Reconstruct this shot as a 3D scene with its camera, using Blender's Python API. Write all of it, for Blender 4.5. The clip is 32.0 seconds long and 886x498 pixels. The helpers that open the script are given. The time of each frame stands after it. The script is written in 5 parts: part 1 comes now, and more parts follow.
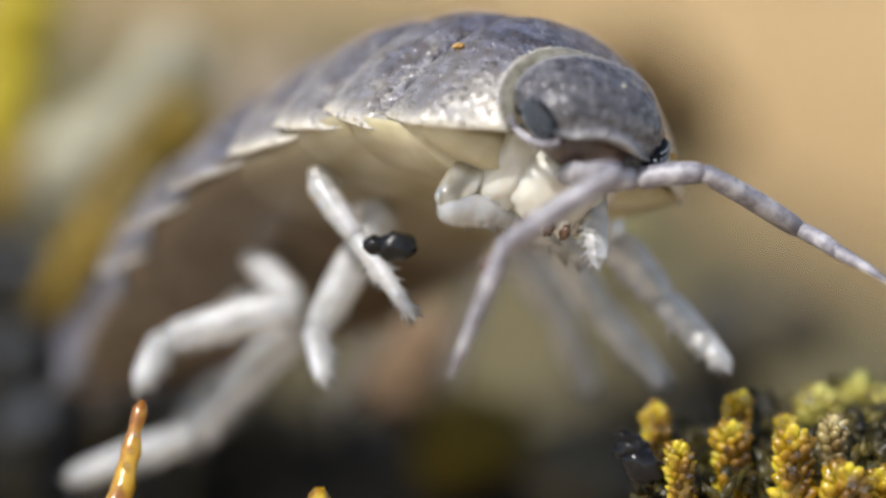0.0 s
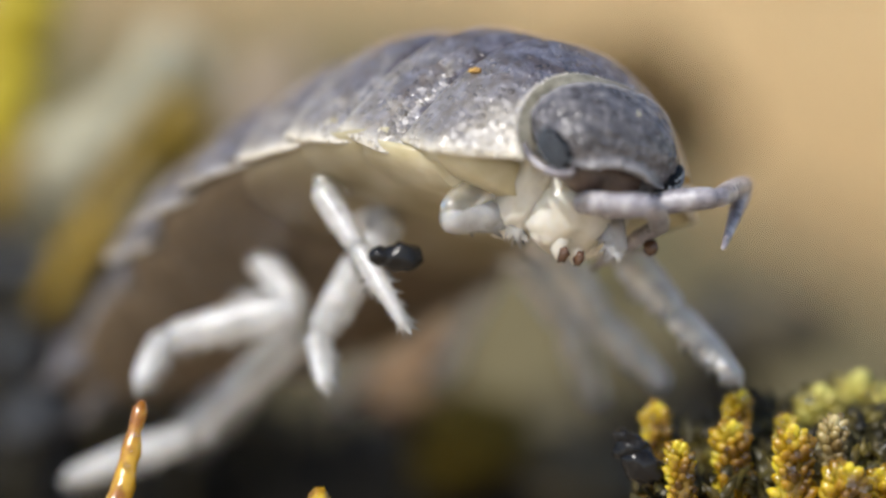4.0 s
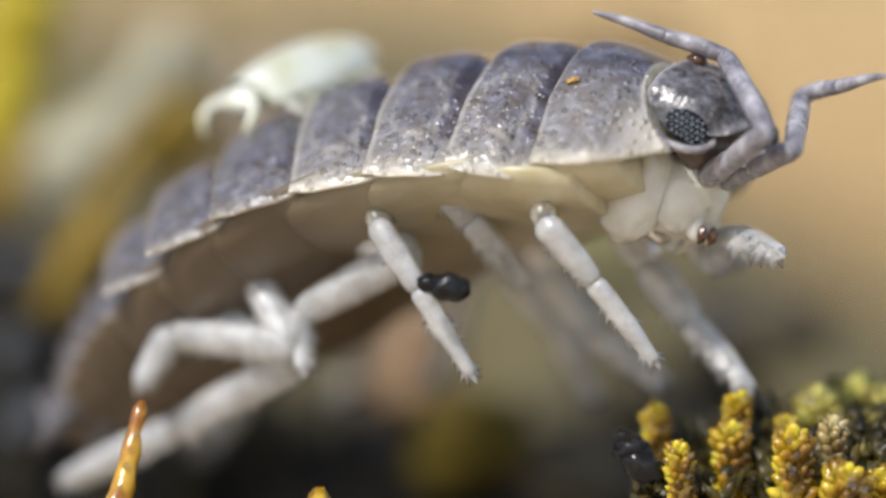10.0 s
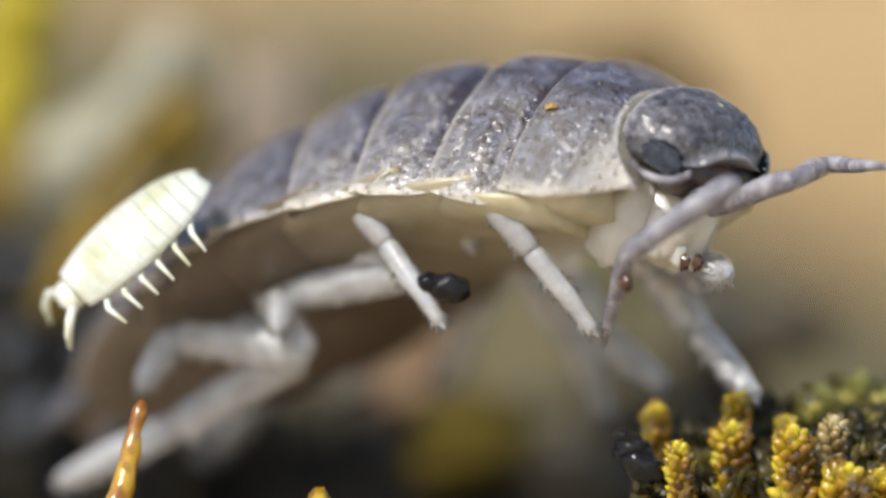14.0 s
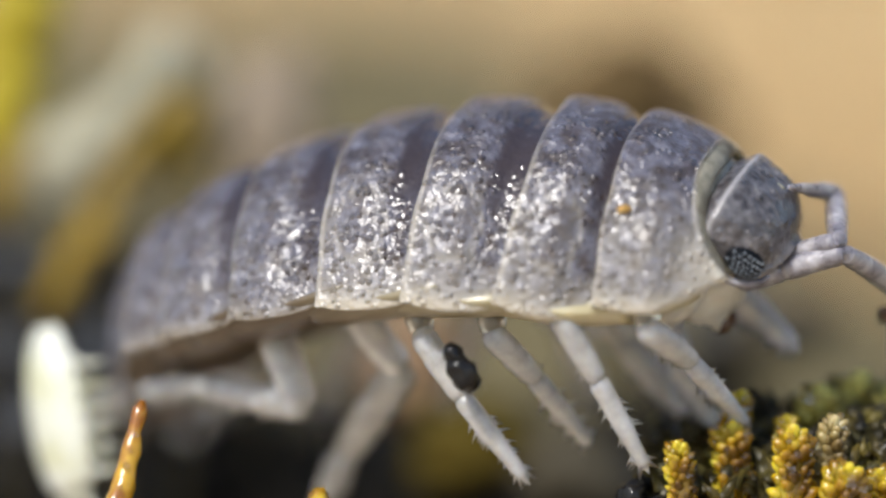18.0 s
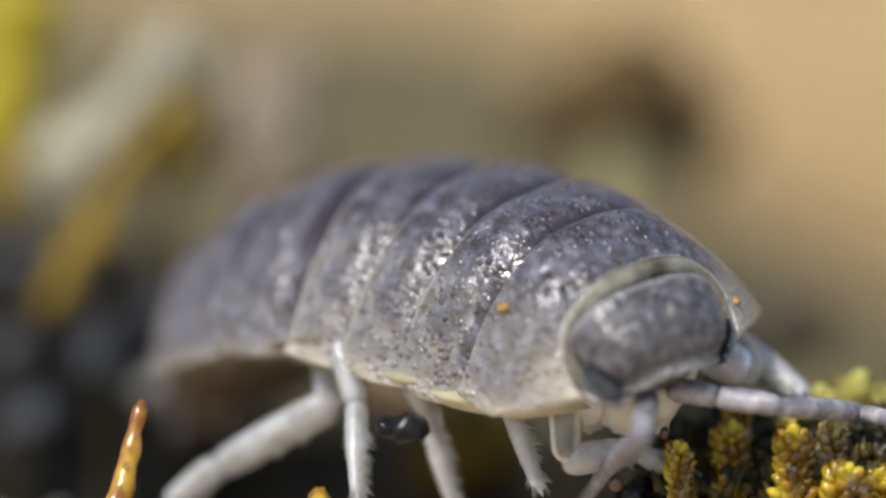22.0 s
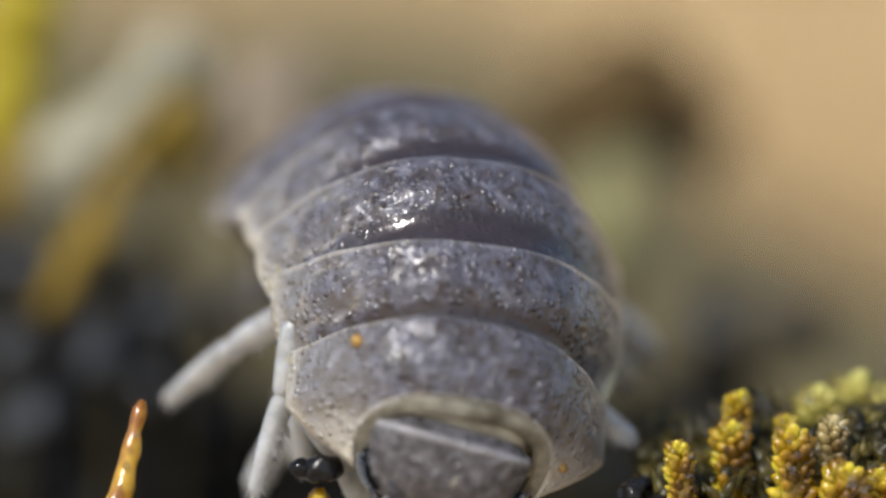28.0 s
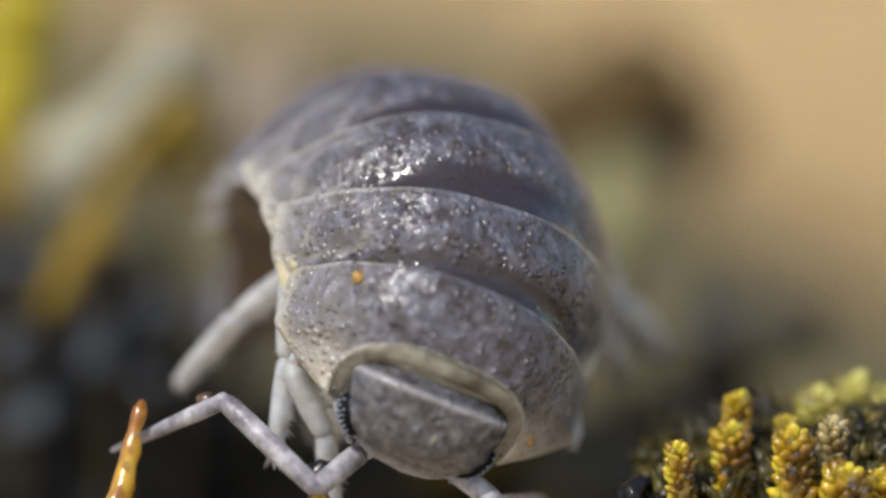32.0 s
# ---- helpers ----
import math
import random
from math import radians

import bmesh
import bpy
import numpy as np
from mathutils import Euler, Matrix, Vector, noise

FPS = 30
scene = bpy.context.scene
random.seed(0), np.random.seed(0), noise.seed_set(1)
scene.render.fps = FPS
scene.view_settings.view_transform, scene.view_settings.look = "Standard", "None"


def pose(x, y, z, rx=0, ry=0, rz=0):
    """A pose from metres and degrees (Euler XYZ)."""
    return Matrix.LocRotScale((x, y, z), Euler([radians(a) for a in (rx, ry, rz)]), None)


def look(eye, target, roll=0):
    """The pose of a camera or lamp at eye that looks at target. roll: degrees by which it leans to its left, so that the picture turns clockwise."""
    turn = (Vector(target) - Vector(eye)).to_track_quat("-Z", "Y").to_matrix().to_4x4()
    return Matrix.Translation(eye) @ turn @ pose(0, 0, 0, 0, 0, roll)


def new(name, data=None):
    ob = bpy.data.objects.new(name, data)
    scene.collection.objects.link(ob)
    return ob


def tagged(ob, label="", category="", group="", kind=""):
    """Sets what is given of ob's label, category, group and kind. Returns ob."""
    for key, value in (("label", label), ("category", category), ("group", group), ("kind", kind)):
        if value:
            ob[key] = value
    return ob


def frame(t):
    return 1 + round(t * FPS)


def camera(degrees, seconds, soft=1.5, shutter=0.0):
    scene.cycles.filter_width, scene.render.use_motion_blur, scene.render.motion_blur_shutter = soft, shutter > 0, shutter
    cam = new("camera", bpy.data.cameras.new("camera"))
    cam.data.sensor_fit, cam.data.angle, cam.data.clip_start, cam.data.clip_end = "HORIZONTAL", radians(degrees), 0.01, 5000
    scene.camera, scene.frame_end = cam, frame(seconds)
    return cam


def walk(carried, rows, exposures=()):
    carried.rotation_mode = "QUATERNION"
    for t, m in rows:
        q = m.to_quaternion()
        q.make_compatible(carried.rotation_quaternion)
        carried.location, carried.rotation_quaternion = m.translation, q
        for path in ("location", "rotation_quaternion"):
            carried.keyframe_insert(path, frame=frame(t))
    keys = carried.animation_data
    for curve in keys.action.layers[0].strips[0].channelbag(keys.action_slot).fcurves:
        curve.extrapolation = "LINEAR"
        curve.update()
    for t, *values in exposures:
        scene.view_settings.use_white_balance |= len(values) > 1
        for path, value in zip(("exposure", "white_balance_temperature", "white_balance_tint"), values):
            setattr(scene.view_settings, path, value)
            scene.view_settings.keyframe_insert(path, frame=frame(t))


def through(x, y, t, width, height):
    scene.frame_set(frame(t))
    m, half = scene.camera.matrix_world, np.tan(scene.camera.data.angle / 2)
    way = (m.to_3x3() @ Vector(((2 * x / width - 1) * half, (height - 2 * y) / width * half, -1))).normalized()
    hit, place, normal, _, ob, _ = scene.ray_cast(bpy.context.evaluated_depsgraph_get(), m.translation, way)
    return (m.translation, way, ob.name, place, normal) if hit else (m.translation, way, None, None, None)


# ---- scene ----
import itertools

# All sizes below are written in millimetres and turned into metres by MM.
MM = 0.001
EYE_H = 8.0      # height of the lens over the soil
REACH = 120.0    # distance from the lens to the plane of sharpness

cam = camera(7.476, 32.0, soft=2.8)
CAM = look((0, -REACH * MM, EYE_H * MM), (0, 0, EYE_H * MM))
walk(cam, [(0, CAM), (32, CAM)], [(0, 0.0), (20, 0.0), (21, -0.17), (32, -0.17)])
cam.data.dof.use_dof = True
cam.data.dof.focus_distance = REACH * MM
cam.data.dof.aperture_fstop = 25.0

# ---- light ----
SUN_EL, SUN_AZ = 43.0, 212.0     # azimuth counted clockwise from +y
world = bpy.data.worlds.new("world")
world.use_nodes = True
scene.world = world
wn = world.node_tree
sky = wn.nodes.new("ShaderNodeTexSky")
sky.sky_type, sky.sun_disc = "NISHITA", False
sky.sun_elevation, sky.sun_rotation = radians(SUN_EL), radians(SUN_AZ)
wn.links.new(sky.outputs[0], wn.nodes["Background"].inputs[0])
wn.nodes["Background"].inputs[1].default_value = 0.165
sun = new("sun", bpy.data.lights.new("sun", "SUN"))
sun.data.energy, sun.data.angle, sun.data.color = 3.65, radians(0.6), (1.0, 0.965, 0.92)
az, el = radians(SUN_AZ), radians(SUN_EL)
toward = Vector((math.sin(az) * math.cos(el), math.cos(az) * math.cos(el), math.sin(el)))
sun.matrix_world = look(toward * 2, (0, 0, 0))


# ---- materials ----
def ramp(nt, fac, stops):
    r = nt.nodes.new("ShaderNodeValToRGB")
    while len(r.color_ramp.elements) < len(stops):
        r.color_ramp.elements.new(0.5)
    for e, (p, c) in zip(r.color_ramp.elements, stops):
        e.position, e.color = p, (*c, 1)
    nt.links.new(fac, r.inputs[0])
    return r.outputs[0]


def tex(nt, kind, scale, detail=4.0, coord="Object", rough=0.6):
    tc = nt.nodes.new("ShaderNodeTexCoord")
    n = nt.nodes.new("ShaderNodeTexNoise" if kind == "noise" else "ShaderNodeTexVoronoi")
    n.inputs["Scale"].default_value = scale / MM
    if kind == "noise":
        n.inputs["Detail"].default_value = detail
        n.inputs["Roughness"].default_value = rough
    nt.links.new(tc.outputs[coord], n.inputs["Vector"])
    return n


def mixed(nt, fac, a, b, blend="MIX"):
    m = nt.nodes.new("ShaderNodeMix")
    m.data_type, m.blend_type = "RGBA", blend
    for sock, v in ((m.inputs[0], fac), (m.inputs[6], a), (m.inputs[7], b)):
        if isinstance(v, (int, float)):
            sock.default_value = v
        elif isinstance(v, tuple):
            sock.default_value = (*v, 1)
        else:
            nt.links.new(v, sock)
    return m.outputs[2]


def surface(name, stops, scale=1.0, rough=0.5, bump=0.0, bump_scale=8.0, cells=False, fine=None, sss=0.0,
            sss_r=0.3, coat=0.0, spec=0.5, through=0.0, edge=None, kind="noise", depth=0.05, front=None, grain=None, spots=None, leafy=False):
    """A material of noise-mixed colours with grain, relief, and where asked light that soaks in."""
    m = bpy.data.materials.new(name)
    m.use_nodes = True
    nt = m.node_tree
    b = nt.nodes["Principled BSDF"]
    base = tex(nt, kind, scale)
    col = ramp(nt, base.outputs[0], stops)
    if leafy:
        geo = nt.nodes.new("ShaderNodeNewGeometry")
        pick = ramp(nt, geo.outputs["Random Per Island"], [(0.0, (0.35, 0.30, 0.25)), (0.4, (0.8, 0.75, 0.7)), (0.8, (1.0, 1.0, 1.0)), (1.0, (1.2, 1.25, 1.5))])
        col = mixed(nt, 1.0, col, pick, "MULTIPLY")
    if fine:
        f = tex(nt, "noise", fine[0], 2.0)
        col = mixed(nt, ramp(nt, f.outputs[0], [(0.48, (0, 0, 0)), (0.72, (1, 1, 1))]), col, fine[1])
    # Paler knob tips: their own tone plus glints put into the colour.
    if grain:
        g = tex(nt, "voronoi", bump_scale)
        col = mixed(nt, ramp(nt, g.outputs[0], [(0.08, (0.30, 0.30, 0.30)), (0.30, (0, 0, 0))]), col, grain)
    if spots:
        sp = tex(nt, "voronoi", spots[0])
        sp.inputs["Randomness"].default_value = 1.0
        dark = ramp(nt, sp.outputs[0], [(0.17, (0.60, 0.60, 0.60)), (0.36, (0, 0, 0))])
        where = ramp(nt, tex(nt, "noise", 0.9, 3.0).outputs[0], [(0.42, (0, 0, 0)), (0.58, (1, 1, 1))])
        col = mixed(nt, mixed(nt, 1.0, dark, where, "MULTIPLY"), col, spots[1])
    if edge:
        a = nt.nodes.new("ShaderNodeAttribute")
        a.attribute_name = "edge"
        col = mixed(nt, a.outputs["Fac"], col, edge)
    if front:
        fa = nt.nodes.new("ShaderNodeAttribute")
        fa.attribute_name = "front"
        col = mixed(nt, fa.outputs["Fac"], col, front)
    nt.links.new(col, b.inputs["Base Color"])
    r = tex(nt, "noise", scale * 3)
    rr = nt.nodes.new("ShaderNodeMapRange")
    rr.inputs[3].default_value, rr.inputs[4].default_value = rough * 0.75, min(1, rough * 1.3)
    nt.links.new(r.outputs[0], rr.inputs[0])
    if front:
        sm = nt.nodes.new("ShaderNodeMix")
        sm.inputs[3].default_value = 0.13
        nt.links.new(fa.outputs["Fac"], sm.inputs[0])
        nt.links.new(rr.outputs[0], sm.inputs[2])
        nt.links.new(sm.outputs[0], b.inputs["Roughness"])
    else:
        nt.links.new(rr.outputs[0], b.inputs["Roughness"])
    b.inputs["Specular IOR Level"].default_value = spec
    b.inputs["Coat Weight"].default_value = coat
    b.inputs["Coat Roughness"].default_value = 0.2
    if sss:
        b.inputs["Subsurface Weight"].default_value = sss
        b.inputs["Subsurface Radius"].default_value = (1.0, 0.85, 0.6)
        b.inputs["Subsurface Scale"].default_value = sss_r * MM
    b.inputs["Transmission Weight"].default_value = through
    if bump:
        v = tex(nt, "voronoi" if cells else "noise", bump_scale)
        h = v.outputs[0]
        if cells:
            dome = nt.nodes.new("ShaderNodeMapRange")
            dome.interpolation_type = "SMOOTHSTEP"
            dome.inputs[1].default_value, dome.inputs[2].default_value = 0.0, 0.8
            pick = nt.nodes.new("ShaderNodeMapRange")
            pick.inputs[1].default_value, pick.inputs[2].default_value = 0.3, 0.9
            pick.inputs[3].default_value = 0.28
            nt.links.new(v.outputs["Color"], pick.inputs[0])
            some = nt.nodes.new("ShaderNodeMix")
            some.inputs[2].default_value = 1.0
            nt.links.new(pick.outputs[0], some.inputs[0])
            nt.links.new(h, some.inputs[3])
            nt.links.new(some.outputs[0], dome.inputs[0])
            warp = tex(nt, "noise", bump_scale * 0.35, 3.0)
            mul = nt.nodes.new("ShaderNodeMath")
            mul.operation = "MULTIPLY_ADD"
            mul.inputs[1].default_value = -0.9
            nt.links.new(warp.outputs[0], mul.inputs[0])
            nt.links.new(dome.outputs[0], mul.inputs[2])
            h = mul.outputs[0]
        bp = nt.nodes.new("ShaderNodeBump")
        bp.inputs["Strength"].default_value = bump
        bp.inputs["Distance"].default_value = depth * MM
        bp.invert = cells
        nt.links.new(h, bp.inputs["Height"])
        if front:
            less = nt.nodes.new("ShaderNodeMapRange")
            less.inputs[3].default_value, less.inputs[4].default_value = bump, bump * 0.3
            nt.links.new(fa.outputs["Fac"], less.inputs[0])
            nt.links.new(less.outputs[0], bp.inputs["Strength"])
        nt.links.new(bp.outputs[0], b.inputs["Normal"])
        if coat:
            nt.links.new(bp.outputs[0], b.inputs["Coat Normal"])
    return m


SHELL = surface("grey_shell", [(0.36, (0.050, 0.041, 0.042)), (0.45, (0.086, 0.080, 0.094)), (0.56, (0.125, 0.121, 0.154)), (0.68, (0.197, 0.19, 0.215))], 3.6, 0.30,
                1.0, 8.0, True, (2.6, (0.060, 0.042, 0.036)), coat=0.28, edge=(0.72, 0.66, 0.55), sss=0.25, sss_r=0.3, depth=0.10,
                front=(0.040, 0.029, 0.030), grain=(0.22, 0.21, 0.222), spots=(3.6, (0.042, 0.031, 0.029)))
SHELL_IN = surface("pale_shell_lining", [(0.3, (0.45, 0.40, 0.32)), (0.7, (0.62, 0.57, 0.46))], 1.0, 0.4, 0.3, 4.0, sss=0.5)
HEAD = surface("dark_grey_head", [(0.34, (0.030, 0.027, 0.029)), (0.48, (0.095, 0.090, 0.098)), (0.60, (0.15, 0.142, 0.15)), (0.74, (0.28, 0.265, 0.26))], 4.5, 0.34,
               1.0, 6.5, True, (5.0, (0.05, 0.043, 0.043)), coat=0.2, edge=(0.42, 0.40, 0.40), depth=0.045, spots=(4.2, (0.035, 0.028, 0.028)))
FACE = surface("brown_face", [(0.3, (0.05, 0.035, 0.03)), (0.7, (0.16, 0.11, 0.09))], 2.0, 0.35, 0.4, 6.0, coat=0.3)
CREAM = surface("cream_skin", [(0.25, (0.55, 0.50, 0.38)), (0.5, (0.74, 0.70, 0.60)), (0.75, (0.86, 0.84, 0.78))], 0.8, 0.35, 0.3, 3.0,
                sss=0.5, sss_r=0.6, coat=0.5, through=0.1)
COLLAR = surface("soft_collar", [(0.34, (0.16, 0.13, 0.09)), (0.47, (0.32, 0.295, 0.225)), (0.62, (0.54, 0.51, 0.41))], 1.4, 0.3, 0.4, 4.0, coat=0.3)
# The edge brown mixes skin tone with painted shade of the leg hollows.
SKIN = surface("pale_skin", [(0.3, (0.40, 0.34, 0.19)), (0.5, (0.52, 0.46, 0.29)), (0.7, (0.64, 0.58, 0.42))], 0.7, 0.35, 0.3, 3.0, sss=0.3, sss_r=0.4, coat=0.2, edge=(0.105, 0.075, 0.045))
LEG_UP = surface("glassy_leg_base", [(0.3, (0.30, 0.27, 0.20)), (0.5, (0.46, 0.43, 0.36)), (0.7, (0.62, 0.60, 0.54))], 1.6, 0.2, 0.4, 5.0,
                 sss=0.3, sss_r=0.5, coat=0.3, through=0.7)
LEG = surface("white_leg", [(0.3, (0.48, 0.48, 0.46)), (0.5, (0.70, 0.70, 0.69)), (0.70, (0.88, 0.88, 0.88))], 2.0, 0.2, 0.6, 6.0,
              sss=0.4, sss_r=0.5, coat=0.3, through=0.5)
ANTENNA = surface("lilac_grey_antenna", [(0.32, (0.11, 0.10, 0.115)), (0.5, (0.24, 0.225, 0.25)), (0.68, (0.46, 0.44, 0.46))], 2.2, 0.28, 0.6, 9.0,
                  sss=0.3, sss_r=0.25, coat=0.3)
BLACK = surface("black_gloss", [(0.3, (0.004, 0.004, 0.005)), (0.7, (0.016, 0.015, 0.014))], 2.0, 0.2, 0.3, 5.0, spec=0.28)
# Pale blue-grey base paints in the glints on the eye's beads.
LENS = surface("glint_pale_lens", [(0.3, (0.12, 0.14, 0.165)), (0.7, (0.25, 0.28, 0.32))], 6.0, 0.16, spec=0.6, coat=0.5)
EYE = surface("black_eye", [(0.3, (0.004, 0.005, 0.007)), (0.7, (0.008, 0.009, 0.012))], 4.0, 0.5, spec=0.12)
JAW = surface("dark_brown_jaw", [(0.3, (0.02, 0.01, 0.006)), (0.7, (0.13, 0.06, 0.03))], 2.5, 0.22, coat=0.4)
FLECK = surface("orange_fleck", [(0.35, (0.20, 0.08, 0.015)), (0.65, (0.58, 0.36, 0.09))], 5.0, 0.5, 0.5, 9.0)
WHITE = surface("milk_white_shell", [(0.36, (0.58, 0.575, 0.35)), (0.55, (0.74, 0.75, 0.645))], 0.8, 0.35, 0.3, 6.0, sss=0.15, sss_r=0.3)
YELLOW = surface("golden_moss", [(0.36, (0.10, 0.045, 0.003)), (0.5, (0.30, 0.165, 0.007)), (0.64, (0.58, 0.42, 0.022))], 1.3, 0.16, 0.5, 5.0,
                 sss=0.7, sss_r=0.45, coat=0.35, spec=0.4, leafy=True)
TAWNY = surface("tawny_moss", [(0.36, (0.09, 0.06, 0.015)), (0.5, (0.26, 0.19, 0.07)), (0.64, (0.46, 0.38, 0.17))], 1.1, 0.25, 0.4, 4.5, sss=0.3, sss_r=0.3, coat=0.2, leafy=True)
LIME = surface("yellow_green_moss", [(0.35, (0.10, 0.09, 0.02)), (0.5, (0.30, 0.26, 0.05)), (0.65, (0.52, 0.47, 0.11))], 1.0, 0.45, 0.5, 3.0, leafy=True)
OLIVE = surface("olive_moss", [(0.34, (0.010, 0.009, 0.004)), (0.52, (0.045, 0.038, 0.010)), (0.72, (0.17, 0.13, 0.02))], 1.2, 0.4, 0.5, 4.0,
                sss=0.2, sss_r=0.3, coat=0.1, spec=0.25, leafy=True)
AMBER = surface("amber_stalk", [(0.35, (0.07, 0.02, 0.004)), (0.48, (0.30, 0.11, 0.006)), (0.6, (0.56, 0.33, 0.02))], 0.7, 0.2, 0.4, 4.0,
                sss=0.4, sss_r=0.4, coat=0.6)
DROP = surface("dew", [(0.3, (0.9, 0.9, 0.9)), (0.7, (0.95, 0.95, 0.95))], 1.0, 0.04, through=1.0)
SOIL = surface("black_soil", [(0.3, (0.0025, 0.002, 0.0015)), (0.55, (0.007, 0.006, 0.004)), (0.8, (0.03, 0.025, 0.017))], 0.12, 0.95, 1.0, 0.8,
               depth=0.4, spec=0.08)
STONE = surface("dark_grey_grit", [(0.3, (0.003, 0.0035, 0.0045)), (0.6, (0.012, 0.013, 0.015)), (0.8, (0.075, 0.08, 0.09))], 0.35, 0.55, 0.6, 1.5, spec=0.25)
PEBBLE = surface("blue_grey_pebble", [(0.3, (0.012, 0.014, 0.017)), (0.55, (0.032, 0.036, 0.042)), (0.75, (0.10, 0.105, 0.12))], 0.5, 0.35, 0.6, 1.5, spec=0.4)
DARKB = surface("dark_bark", [(0.3, (0.045, 0.03, 0.01)), (0.7, (0.14, 0.09, 0.035))], 0.2, 0.8, 0.6, 0.8, spec=0.2)
GRIT = surface("mid_grey_grit", [(0.3, (0.035, 0.03, 0.02)), (0.7, (0.10, 0.085, 0.055))], 0.3, 0.8, 0.6, 1.2, spec=0.2)
MUSTARD = surface("mustard_moss", [(0.3, (0.03, 0.022, 0.003)), (0.7, (0.11, 0.08, 0.01))], 0.3, 0.8, 0.6, 1.2, spec=0.2)
PALE = surface("pale_lichen", [(0.3, (0.28, 0.265, 0.185)), (0.7, (0.47, 0.45, 0.335))], 0.3, 0.7, 0.6, 1.2)
GREEN = surface("pale_green_lichen", [(0.3, (0.17, 0.155, 0.065)), (0.7, (0.30, 0.28, 0.125))], 0.3, 0.7, 0.6, 1.2)
OCHRE = surface("ochre_moss", [(0.3, (0.12, 0.075, 0.007)), (0.7, (0.36, 0.235, 0.018))], 0.25, 0.6, 0.6, 1.2)
LEMON = surface("yellow_lichen", [(0.3, (0.28, 0.22, 0.010)), (0.7, (0.48, 0.39, 0.022))], 0.25, 0.6, 0.6, 1.2)
BROWN = surface("dead_brown_leaf", [(0.3, (0.14, 0.085, 0.045)), (0.7, (0.32, 0.21, 0.12))], 0.2, 0.6, 0.5, 0.8)
GREYB = surface("weathered_twig", [(0.3, (0.22, 0.165, 0.11)), (0.7, (0.40, 0.32, 0.23))], 0.2, 0.7, 0.6, 0.9)
BARK = surface("mossy_bark", [(0.25, (0.04, 0.033, 0.013)), (0.45, (0.11, 0.088, 0.036)), (0.6, (0.175, 0.142, 0.066)), (0.8, (0.25, 0.20, 0.105))], 0.07, 0.75,
               1.0, 0.25, depth=1.0)
SAND = surface("sandy_soil", [(0.25, (0.38, 0.28, 0.18)), (0.5, (0.52, 0.40, 0.27)), (0.8, (0.62, 0.50, 0.35))], 0.05, 0.8, 0.8, 0.5, depth=0.3)
TAN = surface("sandy_board", [(0.25, (0.59, 0.415, 0.20)), (0.5, (0.73, 0.54, 0.285)), (0.8, (0.81, 0.62, 0.355))], 0.008, 0.7, 0.6, 0.05, depth=1.0)


# ---- building ----
def obj(name, bm, material, smooth=True):
    me = bpy.data.meshes.new(name)
    bmesh.ops.scale(bm, vec=(MM, MM, MM), verts=bm.verts)
    bm.to_mesh(me)
    bm.free()
    for mat in (material if isinstance(material, (list, tuple)) else [material]):
        me.materials.append(mat)
    if smooth:
        me.polygons.foreach_set("use_smooth", [True] * len(me.polygons))
    return new(name, me)


def part(name, bm, material, parent, label="", smooth=True):
    ob = obj(name, bm, material, smooth)
    ob.parent = parent
    return tagged(ob, label)


def thing(name, m, label, category, group="", kind=""):
    ob = new(name)
    ob.empty_display_size = 0.001
    ob.matrix_world = m
    return tagged(ob, label, category, group, kind)


def mmv(x, y, z):
    return Vector((x * MM, y * MM, (z + EYE_H) * MM))


def across(u, v, d):
    """The place, in mm about the lens's axis, that is u right and v up in the plane of sharpness and d behind it."""
    k = (REACH + d) / REACH
    return Vector((u * k, d, v * k))


def sheet(bm, rows, closed=False, mat=0):
    """Faces between rows of points of equal length."""
    vs = [[bm.verts.new(p) for p in r] for r in rows]
    n = len(vs[0])
    for a, b in zip(vs, vs[1:]):
        for i in range(n if closed else n - 1):
            j = (i + 1) % n
            f = bm.faces.new((a[i], a[j], b[j], b[i]))
            f.material_index = mat
    return vs


def tube(bm, points, radii, n=10, flat=1.0, mat=0):
    """A tapered, capped limb through the points."""
    pts = [Vector(p) for p in points]
    rows = []
    ref = Vector((0, 0, 1))
    for i, p in enumerate(pts):
        d = (pts[min(i + 1, len(pts) - 1)] - pts[max(i - 1, 0)]).normalized()
        side = d.cross(ref)
        side = side.normalized() if side.length > 0.05 else d.orthogonal().normalized()
        up = side.cross(d)
        rows.append([p + radii[i] * (math.cos(a) * side * flat + math.sin(a) * up)
                     for a in (2 * math.pi * k / n for k in range(n))])
    vs = sheet(bm, rows, True, mat)
    for ring, p in ((vs[0], pts[0]), (vs[-1], pts[-1])):
        c = bm.verts.new(p)
        for i in range(n):
            f = bm.faces.new((ring[i], ring[(i + 1) % n], c))
            f.material_index = mat
    return vs


def blob(bm, centre, size, seed=0, rough=0.25, freq=1.5, sub=3, mat=0):
    """A lumpy grain."""
    got = bmesh.ops.create_icosphere(bm, subdivisions=sub, radius=1)
    off = Vector((seed * 3.7, seed * 1.3, seed * 7.1))
    for v in got["verts"]:
        k = 1 + rough * noise.noise(v.co * freq + off) + rough * 0.5 * noise.noise(v.co * freq * 2.7 + off)
        v.co = Vector((v.co[0] * size[0], v.co[1] * size[1], v.co[2] * size[2])) * k + Vector(centre)
    return got["verts"]


def bead(bm, centre, r, sub=1, mat=0):
    got = bmesh.ops.create_icosphere(bm, subdivisions=sub, radius=r)
    for v in got["verts"]:
        v.co += Vector(centre)


